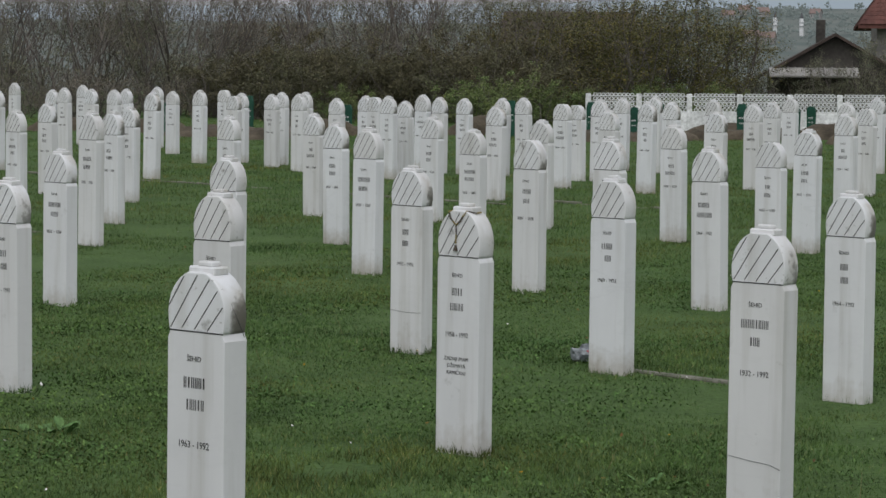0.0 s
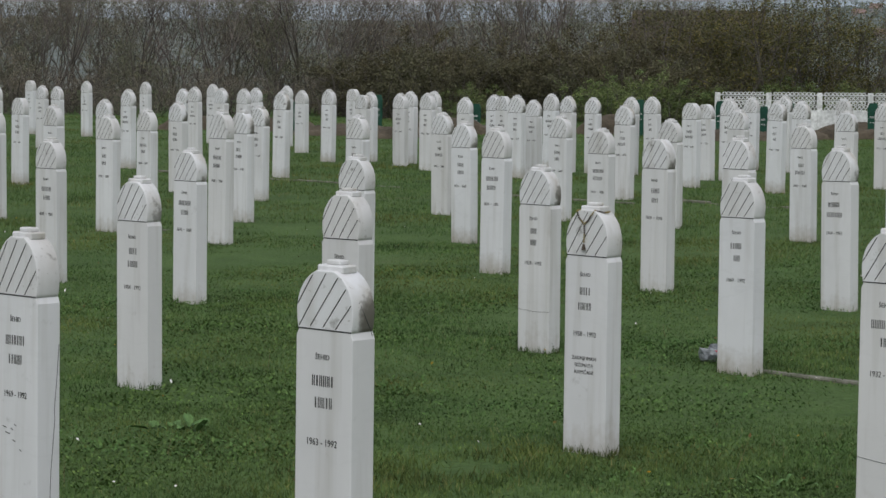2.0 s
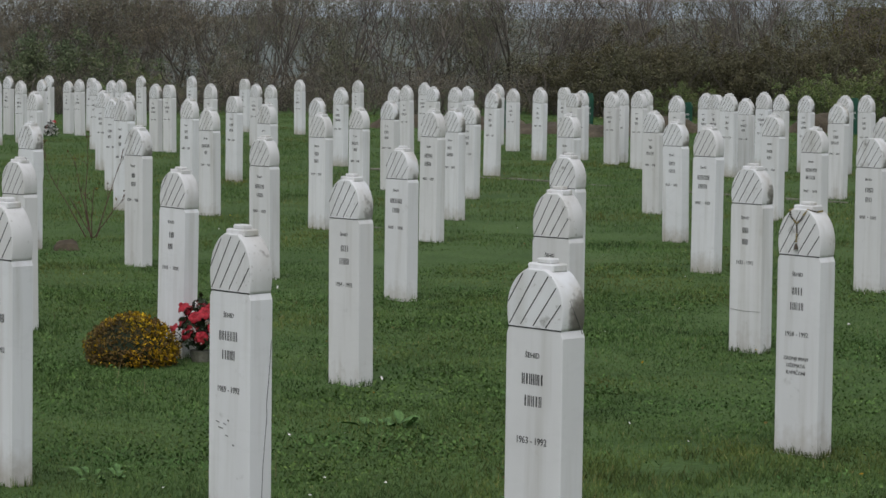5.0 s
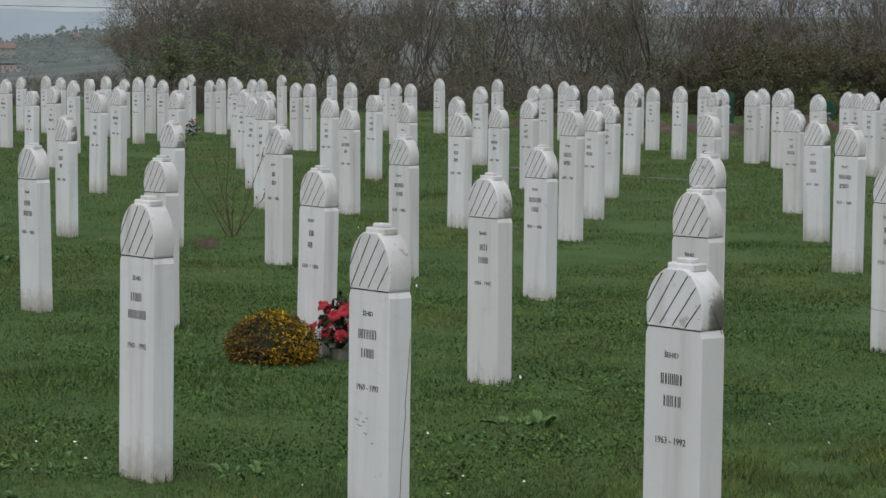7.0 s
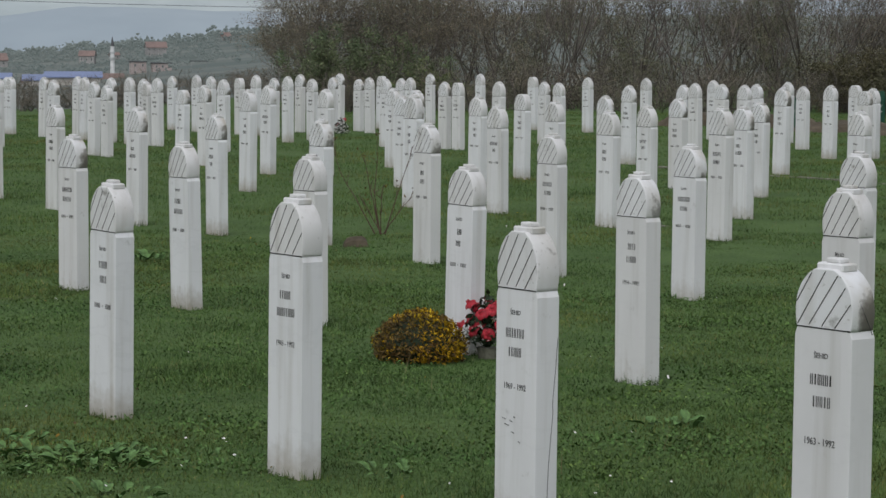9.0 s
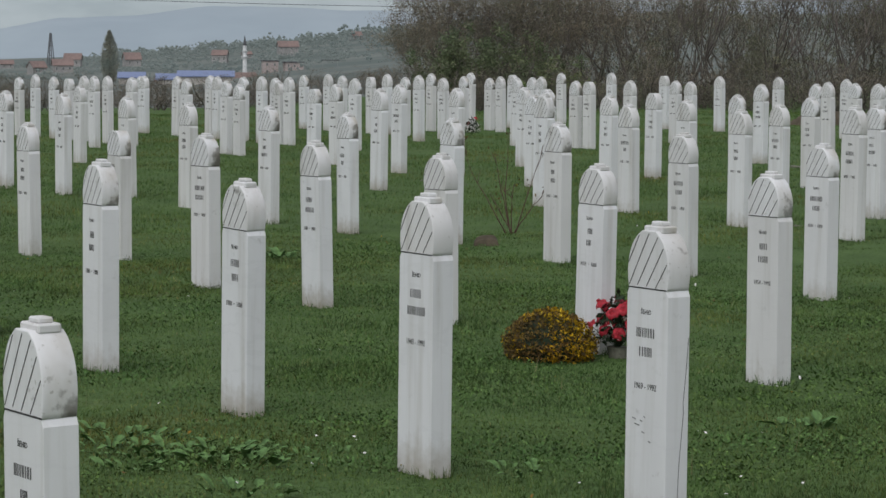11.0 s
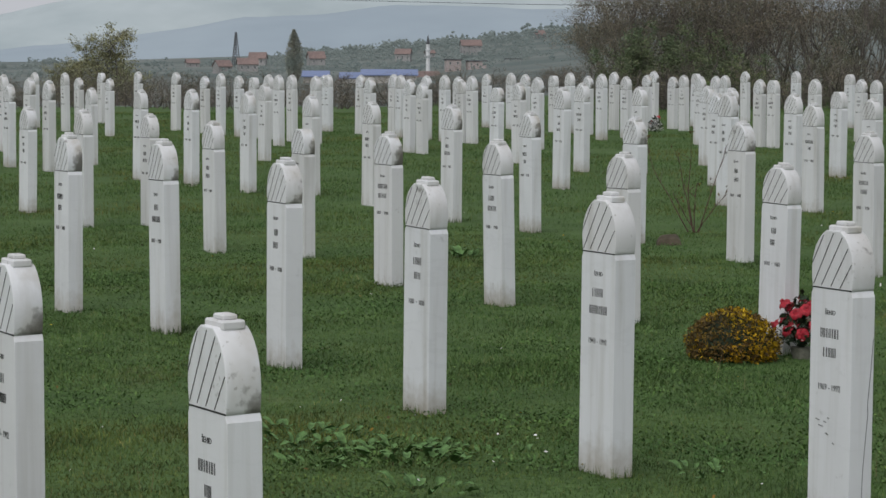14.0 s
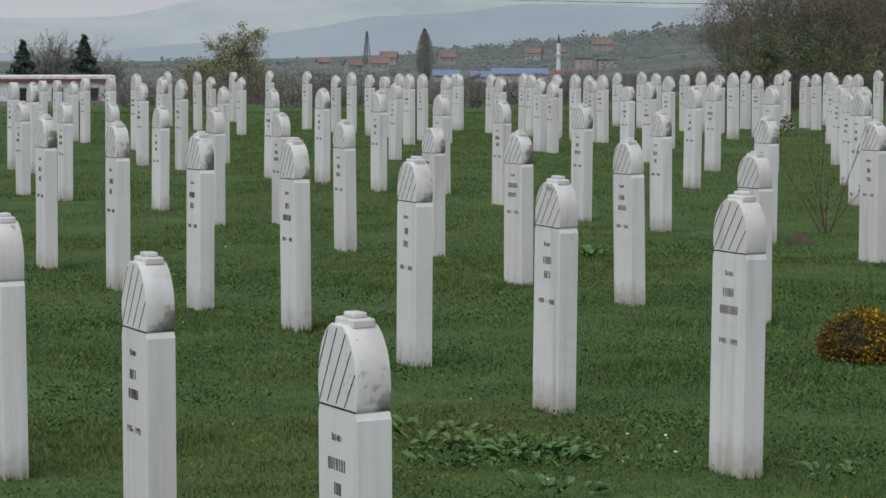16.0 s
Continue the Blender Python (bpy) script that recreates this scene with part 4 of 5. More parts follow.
def mast():
    x, y = polar(-25.2, 1150)
    e = thing("lattice_mast", pose(x, y, -9.5), "grey steel lattice mast", "mast")
    h = 14.5
    for sx, sy in ((-1, -1), (1, -1), (1, 1), (-1, 1)):
        verts, faces = [], []
        a, b = Vector((sx * 1.3, sy * 1.3, 0)), Vector((sx * 0.25, sy * 0.25, h))
        d = (b - a).normalized()
        tube_rows([(a, d), (b, d)], [0.24, 0.17], 4, verts, faces)
        mesh_part("leg", raw_mesh("leg", [tuple(v) for v in verts], faces), MAST_GREY, e)
    for k in range(7):
        z = h * k / 7
        f, g = 1.3 - 1.05 * k / 7, 1.3 - 1.05 * (k + 1) / 7
        for s in (-1, 1):
            verts, faces = [], []
            a, b = Vector((-f * s, -f, z)), Vector((g * s, -g, z + h / 7))
            tube_rows([(a, (b - a).normalized()), (b, (b - a).normalized())], [0.15, 0.15], 4, verts, faces)
            mesh_part("brace", raw_mesh("brace", [tuple(v) for v in verts], faces), MAST_GREY, e)


mast()



def far_house(b, r, w, z0, eave, top, wall, roof, label, storeys=1, turn=0.0, flat=False):
    x, y = polar(b, r)
    e = thing("house", pose(x, y, z0, 0, 0, -b + turn), label, "house", "village houses")
    d, h, rise = w * 0.8, eave - z0, top - eave
    part("wall", box((w, d, h), (0, 0, h / 2)) if flat else house_mesh(w, d, h, rise), wall, e)
    part("roof", box((w + 0.9, d + 0.9, rise), (0, 0, rise / 2), 0.08) if flat else gable_mesh(w, d, rise, 0.4, 0.15), roof, e).location.z = h
    n = max(2, int(w / 2.6))
    for s in range(storeys):
        for i in range(n):
            wx, wz, tall = -w / 2 + w * (i + 0.5) / n, h * (s + 0.55) / storeys, h / storeys * 0.42
            win = part("window", box((1.0, 0.08, tall), (wx, -d / 2 - 0.03, wz)), WALL_PALE, e)
            part("pane", box((0.8, 0.04, tall * 0.82), (wx, -d / 2 - 0.075, wz)), GLASS_GREY, win)
    return e


VILLAGE_RED = "far village house with red roof and pale walls"
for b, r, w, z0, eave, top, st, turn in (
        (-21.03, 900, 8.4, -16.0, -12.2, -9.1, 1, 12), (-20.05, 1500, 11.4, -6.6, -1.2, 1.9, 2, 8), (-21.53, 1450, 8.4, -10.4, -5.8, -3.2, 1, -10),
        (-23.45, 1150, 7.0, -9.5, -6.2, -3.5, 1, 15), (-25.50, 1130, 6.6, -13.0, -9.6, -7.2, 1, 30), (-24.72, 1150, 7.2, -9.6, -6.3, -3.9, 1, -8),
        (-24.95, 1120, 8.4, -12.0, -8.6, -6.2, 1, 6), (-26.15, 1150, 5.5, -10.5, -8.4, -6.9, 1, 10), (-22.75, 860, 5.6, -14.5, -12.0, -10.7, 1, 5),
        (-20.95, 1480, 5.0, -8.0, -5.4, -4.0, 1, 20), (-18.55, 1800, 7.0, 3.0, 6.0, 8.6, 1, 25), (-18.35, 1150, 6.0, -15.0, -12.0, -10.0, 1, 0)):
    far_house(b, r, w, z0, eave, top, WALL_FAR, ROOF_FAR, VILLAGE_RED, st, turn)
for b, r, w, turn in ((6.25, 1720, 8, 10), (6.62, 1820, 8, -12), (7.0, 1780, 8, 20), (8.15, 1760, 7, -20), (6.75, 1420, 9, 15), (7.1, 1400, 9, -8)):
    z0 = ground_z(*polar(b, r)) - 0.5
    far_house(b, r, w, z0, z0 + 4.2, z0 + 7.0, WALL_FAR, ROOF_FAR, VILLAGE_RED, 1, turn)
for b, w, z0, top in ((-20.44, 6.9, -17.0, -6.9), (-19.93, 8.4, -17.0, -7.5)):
    far_house(b, 1200, w, z0, top - 0.5, top, WALL_ROSE, ROOF_SLATE, "haze-pale pink apartment block with a flat dark roof", 3, 10, True)


def canopy(b, r, w, z, foot):
    """A long low sheet roof on posts."""
    x, y = polar(b, r)
    e = thing("canopy", pose(x, y, foot, 0, 0, -b), "long low dark sheet roof on thin posts", "shelter")
    part("roof", box((w, 4.0, 0.42), (0, 0, z - foot), 0.1), ROOF_SLATE, e)
    for px in (-w * 0.4, w * 0.4):
        for py in (-1.5, 1.5):
            part("post", box((0.14, 0.14, z - foot - 0.2), (px, py, (z - foot - 0.2) / 2)), STEEL, e)


canopy(-19.12, 1200, 8.4, -6.8, -10.5)


def clump_ball():
    bm = bmesh.new()
    bmesh.ops.create_icosphere(bm, subdivisions=1, radius=1.0)
    v = np.array([tuple(q.co) for q in bm.verts])
    f = np.array([[q.index for q in fc.verts] for fc in bm.faces])
    bm.free()
    return v, f


def far_woods(name, n, lo, hi, r0, r1, size, label, seed, material, rows=0):
    """Trees too far to tell leaves apart: ragged crowns of several clumps, some in hedge lines."""
    rng = np.random.default_rng(seed)
    bv, bf = clump_ball()
    vs, fs, at = [], [], 0
    lines = [(rng.uniform(lo, hi), rng.uniform(r0, r1), rng.uniform(0.4, 1.6), rng.uniform(-50, 50)) for _ in range(rows)]
    for i in range(n):
        if rows and i % 4:
            b, r, db, dr = lines[rng.integers(rows)]
            t = rng.random()
            b, r = b + db * t, r + dr * t + rng.normal(0, 6)
        else:
            b, r = rng.uniform(lo, hi), rng.uniform(r0, r1)
        x, y = polar(b, r)
        h = size * rng.uniform(0.45, 1.3)
        for _ in range(11):
            k = h * rng.uniform(0.06, 0.15)
            c = rng.normal(0, 1, 3) * (0.24 * h, 0.24 * h, 0.17 * h) + (x, y, ground_z(x, y) + h * 0.42)
            vs.append(bv * (1 + rng.normal(0, 0.30, (len(bv), 1))) * (k * 1.1, k * 1.1, k) + c)
            fs.append(bf + at)
            at += len(bv)
    me = raw_mesh(name, np.concatenate(vs), np.concatenate(fs), True)
    tagged(mesh_part(name, me, material), label, "trees", kind="stuff")


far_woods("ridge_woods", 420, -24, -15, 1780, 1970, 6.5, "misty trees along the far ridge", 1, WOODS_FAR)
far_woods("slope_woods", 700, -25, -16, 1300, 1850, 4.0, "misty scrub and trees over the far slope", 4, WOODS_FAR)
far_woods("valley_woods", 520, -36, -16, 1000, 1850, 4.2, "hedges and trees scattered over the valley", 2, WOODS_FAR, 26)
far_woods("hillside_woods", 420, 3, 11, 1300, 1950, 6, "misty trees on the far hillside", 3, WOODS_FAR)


# ---- single trees beyond the field ----
def poplar(b, r, h, z):
    x, y = polar(b, r)
    e = thing("poplar", pose(x, y, z), "tall narrow poplar, nearly bare", "tree")
    part("trunk", cone(0.25, 0.06, h * 0.9, (0, 0, 0), 8), BARK, e)
    rr, pts = random.Random(3), []
    for _ in range(5200):
        t = rr.random()
        w = 0.17 * h * math.sin(math.pi * min(1, 0.12 + t * 0.9)) ** 0.8
        a, q = rr.uniform(0, 6.28), rr.random() ** 0.5
        pts.append(Vector((math.cos(a) * w * q, math.sin(a) * w * q, h * (0.12 + 0.9 * t))))
    me = leaf_cloud(pts * 2, rr, 0.11, 0.16)
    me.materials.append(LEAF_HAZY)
    tagged(mesh_part("crown", me, None, e), kind="stuff")


poplar(-23.93, 480, 10.2, -7.0)


def conifer(b, r, h, z):
    x, y = polar(b, r)
    e = thing("conifer", pose(x, y, z), "dark green conical conifer", "tree")
    part("trunk", cone(0.16, 0.03, h * 0.95, (0, 0, 0), 8), BARK, e)
    rr, pts = random.Random(8), []
    for _ in range(3600):
        t = rr.random() ** 1.4
        a = rr.uniform(0, 6.28)
        w = 0.52 * h * (1 - t) * (0.7 + 0.3 * math.sin(t * 40 + a * 2)) * rr.random() ** 0.4
        pts.append(Vector((math.cos(a) * w, math.sin(a) * w, h * (0.10 + 0.92 * t))))
    me = leaf_cloud(pts, rr, 0.24, 0.06)
    me.materials.append(CONIFER)
    tagged(mesh_part("crown", me, None, e), kind="stuff")


conifer(-32.68, 242, 6.2, -5.0)
conifer(-31.36, 246, 6.6, -4.9)
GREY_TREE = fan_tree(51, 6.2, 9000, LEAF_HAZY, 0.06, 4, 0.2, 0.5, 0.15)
YELLOW_TREE = woody(52, 4.2, 10, 0.5, 13, 13000, LEAF_PALE, 0.045, stem_r=0.035, low=0.1)
for b, r, s, v in ((-32.05, 250, 0.86, 0.98), (-31.75, 252, 0.9, 0.94), (-31.05, 250, 0.72, 0.85), (-30.85, 254, 0.7, 0.8), (-32.3, 256, 0.8, 0.9)):
    x, y = polar(b, r)
    plant("tree", GREY_TREE, x, y, rnd.uniform(0, 360), (s, s * v), "bare grey tree beyond the long building", "tree", "trees beyond the field")
for b, r, s, v in ((-28.1, 128, 1.2, 0.82), (-28.9, 132, 0.85, 0.7), (-27.5, 134, 0.8, 0.6)):
    x, y = polar(b, r)
    plant("tree", YELLOW_TREE, x, y, rnd.uniform(0, 360), (s, s * v), "bushy tree with yellow-green autumn leaves", "tree", "trees beyond the field")
for i in range(46):
    x, y = polar(-30.9 + 13.8 * (i + rnd.random()) / 46, rnd.uniform(85, 125))
    plant("shrub", rnd.choice(BROWN_SHRUB), x, y, rnd.uniform(0, 360), (rnd.uniform(0.9, 1.4), rnd.uniform(0.34, 0.56)),
          "low brown hedge shrub", "shrub", "low hedge beyond the field")


def overhead_cable():
    a, b = Vector((-62.0, 125.0, 4.11)), Vector((-36.0, 135.5, 3.56))
    verts, faces, path = [], [], []
    for i in range(13):
        t = i / 12
        path.append((a.lerp(b, t) - Vector((0, 0, 0.5 * t * (1 - t))), (b - a).normalized()))
    tube_rows(path, [0.014] * 13, 5, verts, faces)
    tagged(mesh_part("overhead_cable", raw_mesh("overhead_cable", [tuple(v) for v in verts], faces), CABLE), "thin dark overhead cable against the sky", "cable", kind="structure")


overhead_cable()


# ---- lawn ----
def field_points(rng, n, r0, r1, power, lo=-36.0, hi=12.0):
    """Places in the field, thinning out with distance."""
    k = 2 - power
    r = (r0 ** k + rng.random(n) * (r1 ** k - r0 ** k)) ** (1 / k)
    b = np.radians(rng.uniform(lo, hi, n))
    return np.stack([r * np.sin(b), r * np.cos(b)], 1), r


def patchy(p, scale, seed):
    """A cheap smooth noise between 0 and 1 over places."""
    rng = np.random.default_rng(seed)
    out = np.zeros(len(p))
    for k in range(7):
        a, ph, s = rng.uniform(0, 6.28), rng.uniform(0, 6.28), scale * rng.uniform(0.5, 2.2)
        out += np.sin((p[:, 0] * math.cos(a) + p[:, 1] * math.sin(a)) * s + ph)
    return 0.5 + out / 7


def lawn_z(p):
    return np.array([ground_z(x, y) for x, y in p])


def blades(name, p, r, h, w, rng, material, label, lean=0.6):
    n = len(p)
    a, t = rng.uniform(0, 6.28, n), rng.uniform(0, 6.28, n)
    z = lawn_z(p) - 0.004
    side = np.stack([np.cos(a) * w, np.sin(a) * w, np.zeros(n)], 1)
    base = np.concatenate([p, z[:, None]], 1)
    l = h * lean * rng.random(n)
    tip = base + np.stack([np.cos(t) * l, np.sin(t) * l, h], 1)
    v = np.stack([base - side, base + side, tip], 1).reshape(-1, 3)
    tagged(mesh_part(name, raw_mesh(name, v, np.arange(3 * n).reshape(n, 3)), material), label, "grass", kind="stuff")


def build_lawn():
    rng = np.random.default_rng(7)
    p, r = field_points(rng, 640000, 6.0, 24.0, 1.5)
    keep = patchy(p, 1.6, 3) + patchy(p, 6, 4) * 0.5 + rng.normal(0, 0.12, len(p)) > 0.20
    p, r = p[keep], r[keep]
    tall = 0.6 + 0.7 * patchy(p, 2.2, 5) ** 2
    h = rng.uniform(0.014, 0.034, len(p)) * tall
    blades("grass", p, r, h, 0.0022 * (r / 8) ** 0.6 * rng.uniform(0.7, 1.4, len(p)), rng, GRASS, "short damp lawn grass", 1.1)
    p, r = field_points(rng, 420000, 24.0, 66.0, 1.5)
    keep = patchy(p, 1.0, 6) + patchy(p, 4, 4) * 0.5 + rng.normal(0, 0.12, len(p)) > 0.36
    p, r = p[keep], r[keep]
    blades("far_grass", p, r, rng.uniform(0.02, 0.05, len(p)), 0.004 * (r / 24) ** 0.7, rng, GRASS, "short lawn grass between far graves")
    # clover and small round leaves lying in the grass
    p, r = field_points(rng, 420000, 6.0, 22.0, 1.5)
    keep = patchy(p, 1.3, 9) + patchy(p, 5, 10) * 0.4 + rng.normal(0, 0.1, len(p)) > 0.66
    p = p[keep]
    n = len(p)
    c = np.concatenate([p, (lawn_z(p) + rng.uniform(0.010, 0.026, n))[:, None]], 1)
    a = rng.uniform(0, 6.28, n)
    s = rng.uniform(0.003, 0.0075, n) * (0.8 + 0.6 * patchy(p, 3.1, 12))
    u = np.stack([np.cos(a) * s, np.sin(a) * s, rng.normal(0, 0.55, n) * s], 1)
    q = np.stack([-np.sin(a) * s, np.cos(a) * s, rng.normal(0, 0.55, n) * s], 1) * 0.75
    v = np.stack([c - u, c + q, c + u, c - q], 1).reshape(-1, 3)
    tagged(mesh_part("clover", raw_mesh("clover", v, np.arange(4 * n).reshape(n, 4)), WEED), "patches of clover and small round weeds", "weeds", kind="stuff")
    # long grass left standing round the feet of the stones
    pts = []
    for e in STONES:
        x, y = e.location.x, e.location.y
        d = math.hypot(x, y)
        if d > 34:
            continue
        k = int(170 if d < 16 else 80)
        a, q = radians(FACING), rng.uniform(-0.5, 0.5, (k, 2))
        edge = rng.integers(0, 4, k)
        q[edge == 0, 0], q[edge == 1, 0], q[edge == 2, 1], q[edge == 3, 1] = -0.56, 0.56, -0.62, 0.62
        lx, ly = q[:, 0] * SLAB_W, q[:, 1] * SLAB_D
        pts.append(np.stack([x + lx * math.cos(a) - ly * math.sin(a), y + lx * math.sin(a) + ly * math.cos(a)], 1))
    p = np.concatenate(pts) + rng.normal(0, 0.007, (sum(len(q) for q in pts), 2))
    r = np.hypot(p[:, 0], p[:, 1])
    h = 0.02 + 0.045 * rng.random(len(p)) ** 2.2
    blades("tuft_grass", p, r, h, 0.0016 * (r / 8) ** 0.6, rng, GRASS, "uncut grass round the feet of the headstones", 0.5)
    # a few dry stalks
    p, r = field_points(rng, 260, 7.0, 30.0, 1.3)
    blades("dry_stalk_grass", p, r, rng.uniform(0.05, 0.16, len(p)), 0.0015, rng, DRY, "scattered dry grass stalks", 0.5)


DRY = plain("dry_straw", (0.20, 0.17, 0.09), 0.8)
build_lawn()


def scatter(name, n, size, material, label, category, seed, r1=26.0):
    rng = np.random.default_rng(seed)
    p, r = field_points(rng, n, 6.5, r1, 1.2)
    c = np.concatenate([p, (lawn_z(p) + rng.uniform(0.025, 0.042, n))[:, None]], 1)
    a = rng.uniform(0, 6.28, n)
    s = size * rng.uniform(0.5, 1.3, n)
    u = np.stack([np.cos(a) * s, np.sin(a) * s, rng.normal(0, 0.5, n) * s], 1)
    q = np.stack([-np.sin(a) * s, np.cos(a) * s, rng.normal(0, 0.5, n) * s], 1) * 0.7
    v = np.stack([c - u, c - u * 0.3 + q, c + u * 0.6 + q * 0.7, c + u, c + u * 0.3 - q, c - u * 0.5 - q * 0.7], 1).reshape(-1, 3)
    tagged(mesh_part(name, raw_mesh(name, v, np.arange(6 * n).reshape(n, 6)), material), label, category, kind="stuff")


scatter("daisies", 240, 0.0075, WHITE_PETAL, "tiny white daisies in the grass", "flowers", 21)
scatter("dandelions", 90, 0.008, YELLOW_PETAL, "tiny yellow dandelion heads in the grass", "flowers", 22)
scatter("fallen_leaves", 260, 0.009, WILTED, "small brown fallen leaves on the lawn", "leaves", 23)


# ---- kerb strips sunk in the lawn along some rows ----
def kerb(across, a0, a1, label="sunken pale concrete kerb strip in the grass", h=0.012, w=0.055):
    rr = random.Random(int(across * 100))
    n = max(2, int((a1 - a0) / 0.9))
    mid = ALONG * ((a0 + a1) / 2) + ACROSS * across
    e = thing("kerb_strip", pose(mid.x, mid.y, 0, 0, 0, -44), label, "kerb", "kerb strips")
    for i in range(n):
        ln = (a1 - a0) / n
        x = -(a1 - a0) / 2 + (i + 0.5) * ln
        z = ground_z(*(mid + ALONG * x))
        part("kerb_stone", box((ln - 0.02, w, 0.10), (x, rr.gauss(0, 0.01), z + h - 0.05 + rr.gauss(0, 0.004)), 0.008), CONCRETE, e)


kerb(10.82, -9.1, -6.2, h=0.010, w=0.07)
kerb(22.0, -29.2, -24.2, w=0.07, h=0.014)
kerb(21.8, -23.0, -20.0, w=0.07, h=0.014)
kerb(22.6, -20.6, -17.5, w=0.07, h=0.014)
kerb(15.6, -28.3, -26.0, w=0.06, h=0.010)
kerb(14.9, -20.6, -19.6, w=0.06, h=0.010)


# ---- earth mounds with green boards, the newest graves ----
def mound(x, y, turn, l, w, h, seed):
    bm = bmesh.new()
    bmesh.ops.create_grid(bm, x_segments=16, y_segments=10, size=0.5)
    for v in bm.verts:
        k = max(0.0, 1 - (2 * v.co.x) ** 4) * max(0.0, 1 - (2 * v.co.y) ** 2)
        v.co = Vector((v.co.x * l, v.co.y * w, h * k ** 0.6 - 0.02 + 0.05 * noise.noise((v.co.x * l * 3 + seed, v.co.y * 4, seed))))
    ob = part("earth_mound", bm, SOIL)
    ob.matrix_basis = pose(x, y, ground_z(x, y), 0, 0, turn)
    tagged(ob, "low mound of bare brown earth", "grave mound", "earth mounds")


def green_board(x, y, h, turn, seed):
    e = thing("grave_marker", pose(x, y, 0, 0, 0, turn), "green painted wooden grave marker board", "grave marker", "green markers")
    prof = [(-0.10, -0.1), (0.10, -0.1), (0.12, h * 0.86), (0.075, h), (-0.075, h), (-0.12, h * 0.86)]
    part("board", extruded(prof, -0.02, 0.02, 0.004), GREEN_BOARD, e)
    b = bars_mesh([2, 1, 2, 2, 1], 0.035, 0.026, 0.006)
    b.materials.append(WHITE_PETAL)
    put("name_line", b, e, 0, -0.022, h * 0.6)
    put("date_line", DATE_WHITE, e, 0, -0.022, h * 0.45)


DATE_WHITE = bars_mesh([1, 2, 2, -1, 2, 2], 0.025, 0.02, 0.005)
DATE_WHITE.materials.append(WHITE_PETAL)
mr = random.Random(9)
for i, (b, r) in enumerate(((-9.6, 53), (-6.0, 53.5), (-4.6, 52), (-4.2, 55), (-3.75, 53), (-2.05, 54), (1.55, 54), (3.3, 53), (4.25, 52.5), (4.8, 54), (6.6, 54), (7.75, 53), (8.1, 57))):
    x, y = polar(b, r)
    green_board(x, y, mr.uniform(0.62, 0.8), FACING + mr.uniform(-12, 12), i)
for i, (b, r) in enumerate(((-3.6, 51.5), (-2.7, 53.5), (-4.9, 53), (-6.5, 55), (3.6, 52), (4.9, 52.5), (6.0, 53.5), (6.3, 56), (7.2, 54), (8.6, 55), (1.0, 55), (9.3, 52), (-8, 56), (-1.2, 55))):
    x, y = polar(b, r)
    mound(x, y, 44 + mr.uniform(-10, 10), mr.uniform(1.8, 2.4), mr.uniform(0.8, 1.1), mr.uniform(0.22, 0.42), i)


# ---- plants and things on the graves ----
def leaf_mesh(l, w, fold, seed):
    rr = random.Random(seed)
    bm = bmesh.new()
    rows = []
    for i in range(7):
        t = i / 6
        half = w / 2 * math.sin(math.pi * min(1.0, 0.06 + t * 0.94)) ** 0.75
        z = fold * l * math.sin(t * 2.4) + 0.004 * rr.gauss(0, 1)
        rows.append([bm.verts.new((t * l, s * half, z + abs(s) * half * 0.35)) for s in (-1, 0, 1)])
    for a, b in zip(rows, rows[1:]):
        for k in range(2):
            bm.faces.new((a[k], a[k + 1], b[k + 1], b[k])).smooth = True
    return to_mesh("leaf", bm, DOCK)


LEAVES = [leaf_mesh(0.13, 0.056, 0.15, 1), leaf_mesh(0.16, 0.064, 0.20, 2), leaf_mesh(0.09, 0.052, 0.12, 3), leaf_mesh(0.13, 0.036, 0.30, 4)]


def dock_plant(x, y, n, spread, scale, seed):
    rr = random.Random(seed)
    e = thing("dock_plant", pose(x, y, ground_z(x, y)), "broad-leaved green dock weed in the lawn", "weed", "broad-leaved weeds")
    for i in range(n):
        a, q = rr.uniform(0, 360), rr.random() ** 0.5 * spread
        o = mesh_part("leaf", rr.choice(LEAVES), None, e)
        s = scale * rr.uniform(0.6, 1.2)
        o.matrix_basis = pose(q * math.cos(radians(a)), q * math.sin(radians(a)) * 0.8, 0.01, rr.uniform(-18, 18), -rr.uniform(0, 24), a + rr.uniform(-60, 60)) @ Matrix.Scale(s, 4)


dock_plant(-3.98, 10.0, 60, 0.32, 0.56, 1)
dock_plant(-4.6, 10.35, 34, 0.28, 0.52, 11)
dock_plant(-3.55, 10.05, 12, 0.2, 0.5, 12)
dock_plant(-2.6, 9.9, 12, 0.2, 0.42, 13)
dock_plant(-0.9, 9.7, 14, 0.22, 0.42, 14)
dock_plant(0.8, 10.2, 12, 0.2, 0.42, 15)
dock_plant(-3.80, 9.75, 28, 0.26, 0.54, 2)
dock_plant(-4.35, 9.95, 28, 0.26, 0.54, 3)
dock_plant(-4.15, 9.55, 14, 0.16, 0.55, 9)
dock_plant(-1.75, 11.55, 14, 0.14, 0.75, 4)
dock_plant(-7.12, 19.28, 22, 0.16, 1.0, 5)
dock_plant(-3.5, 9.15, 16, 0.18, 0.62, 6)


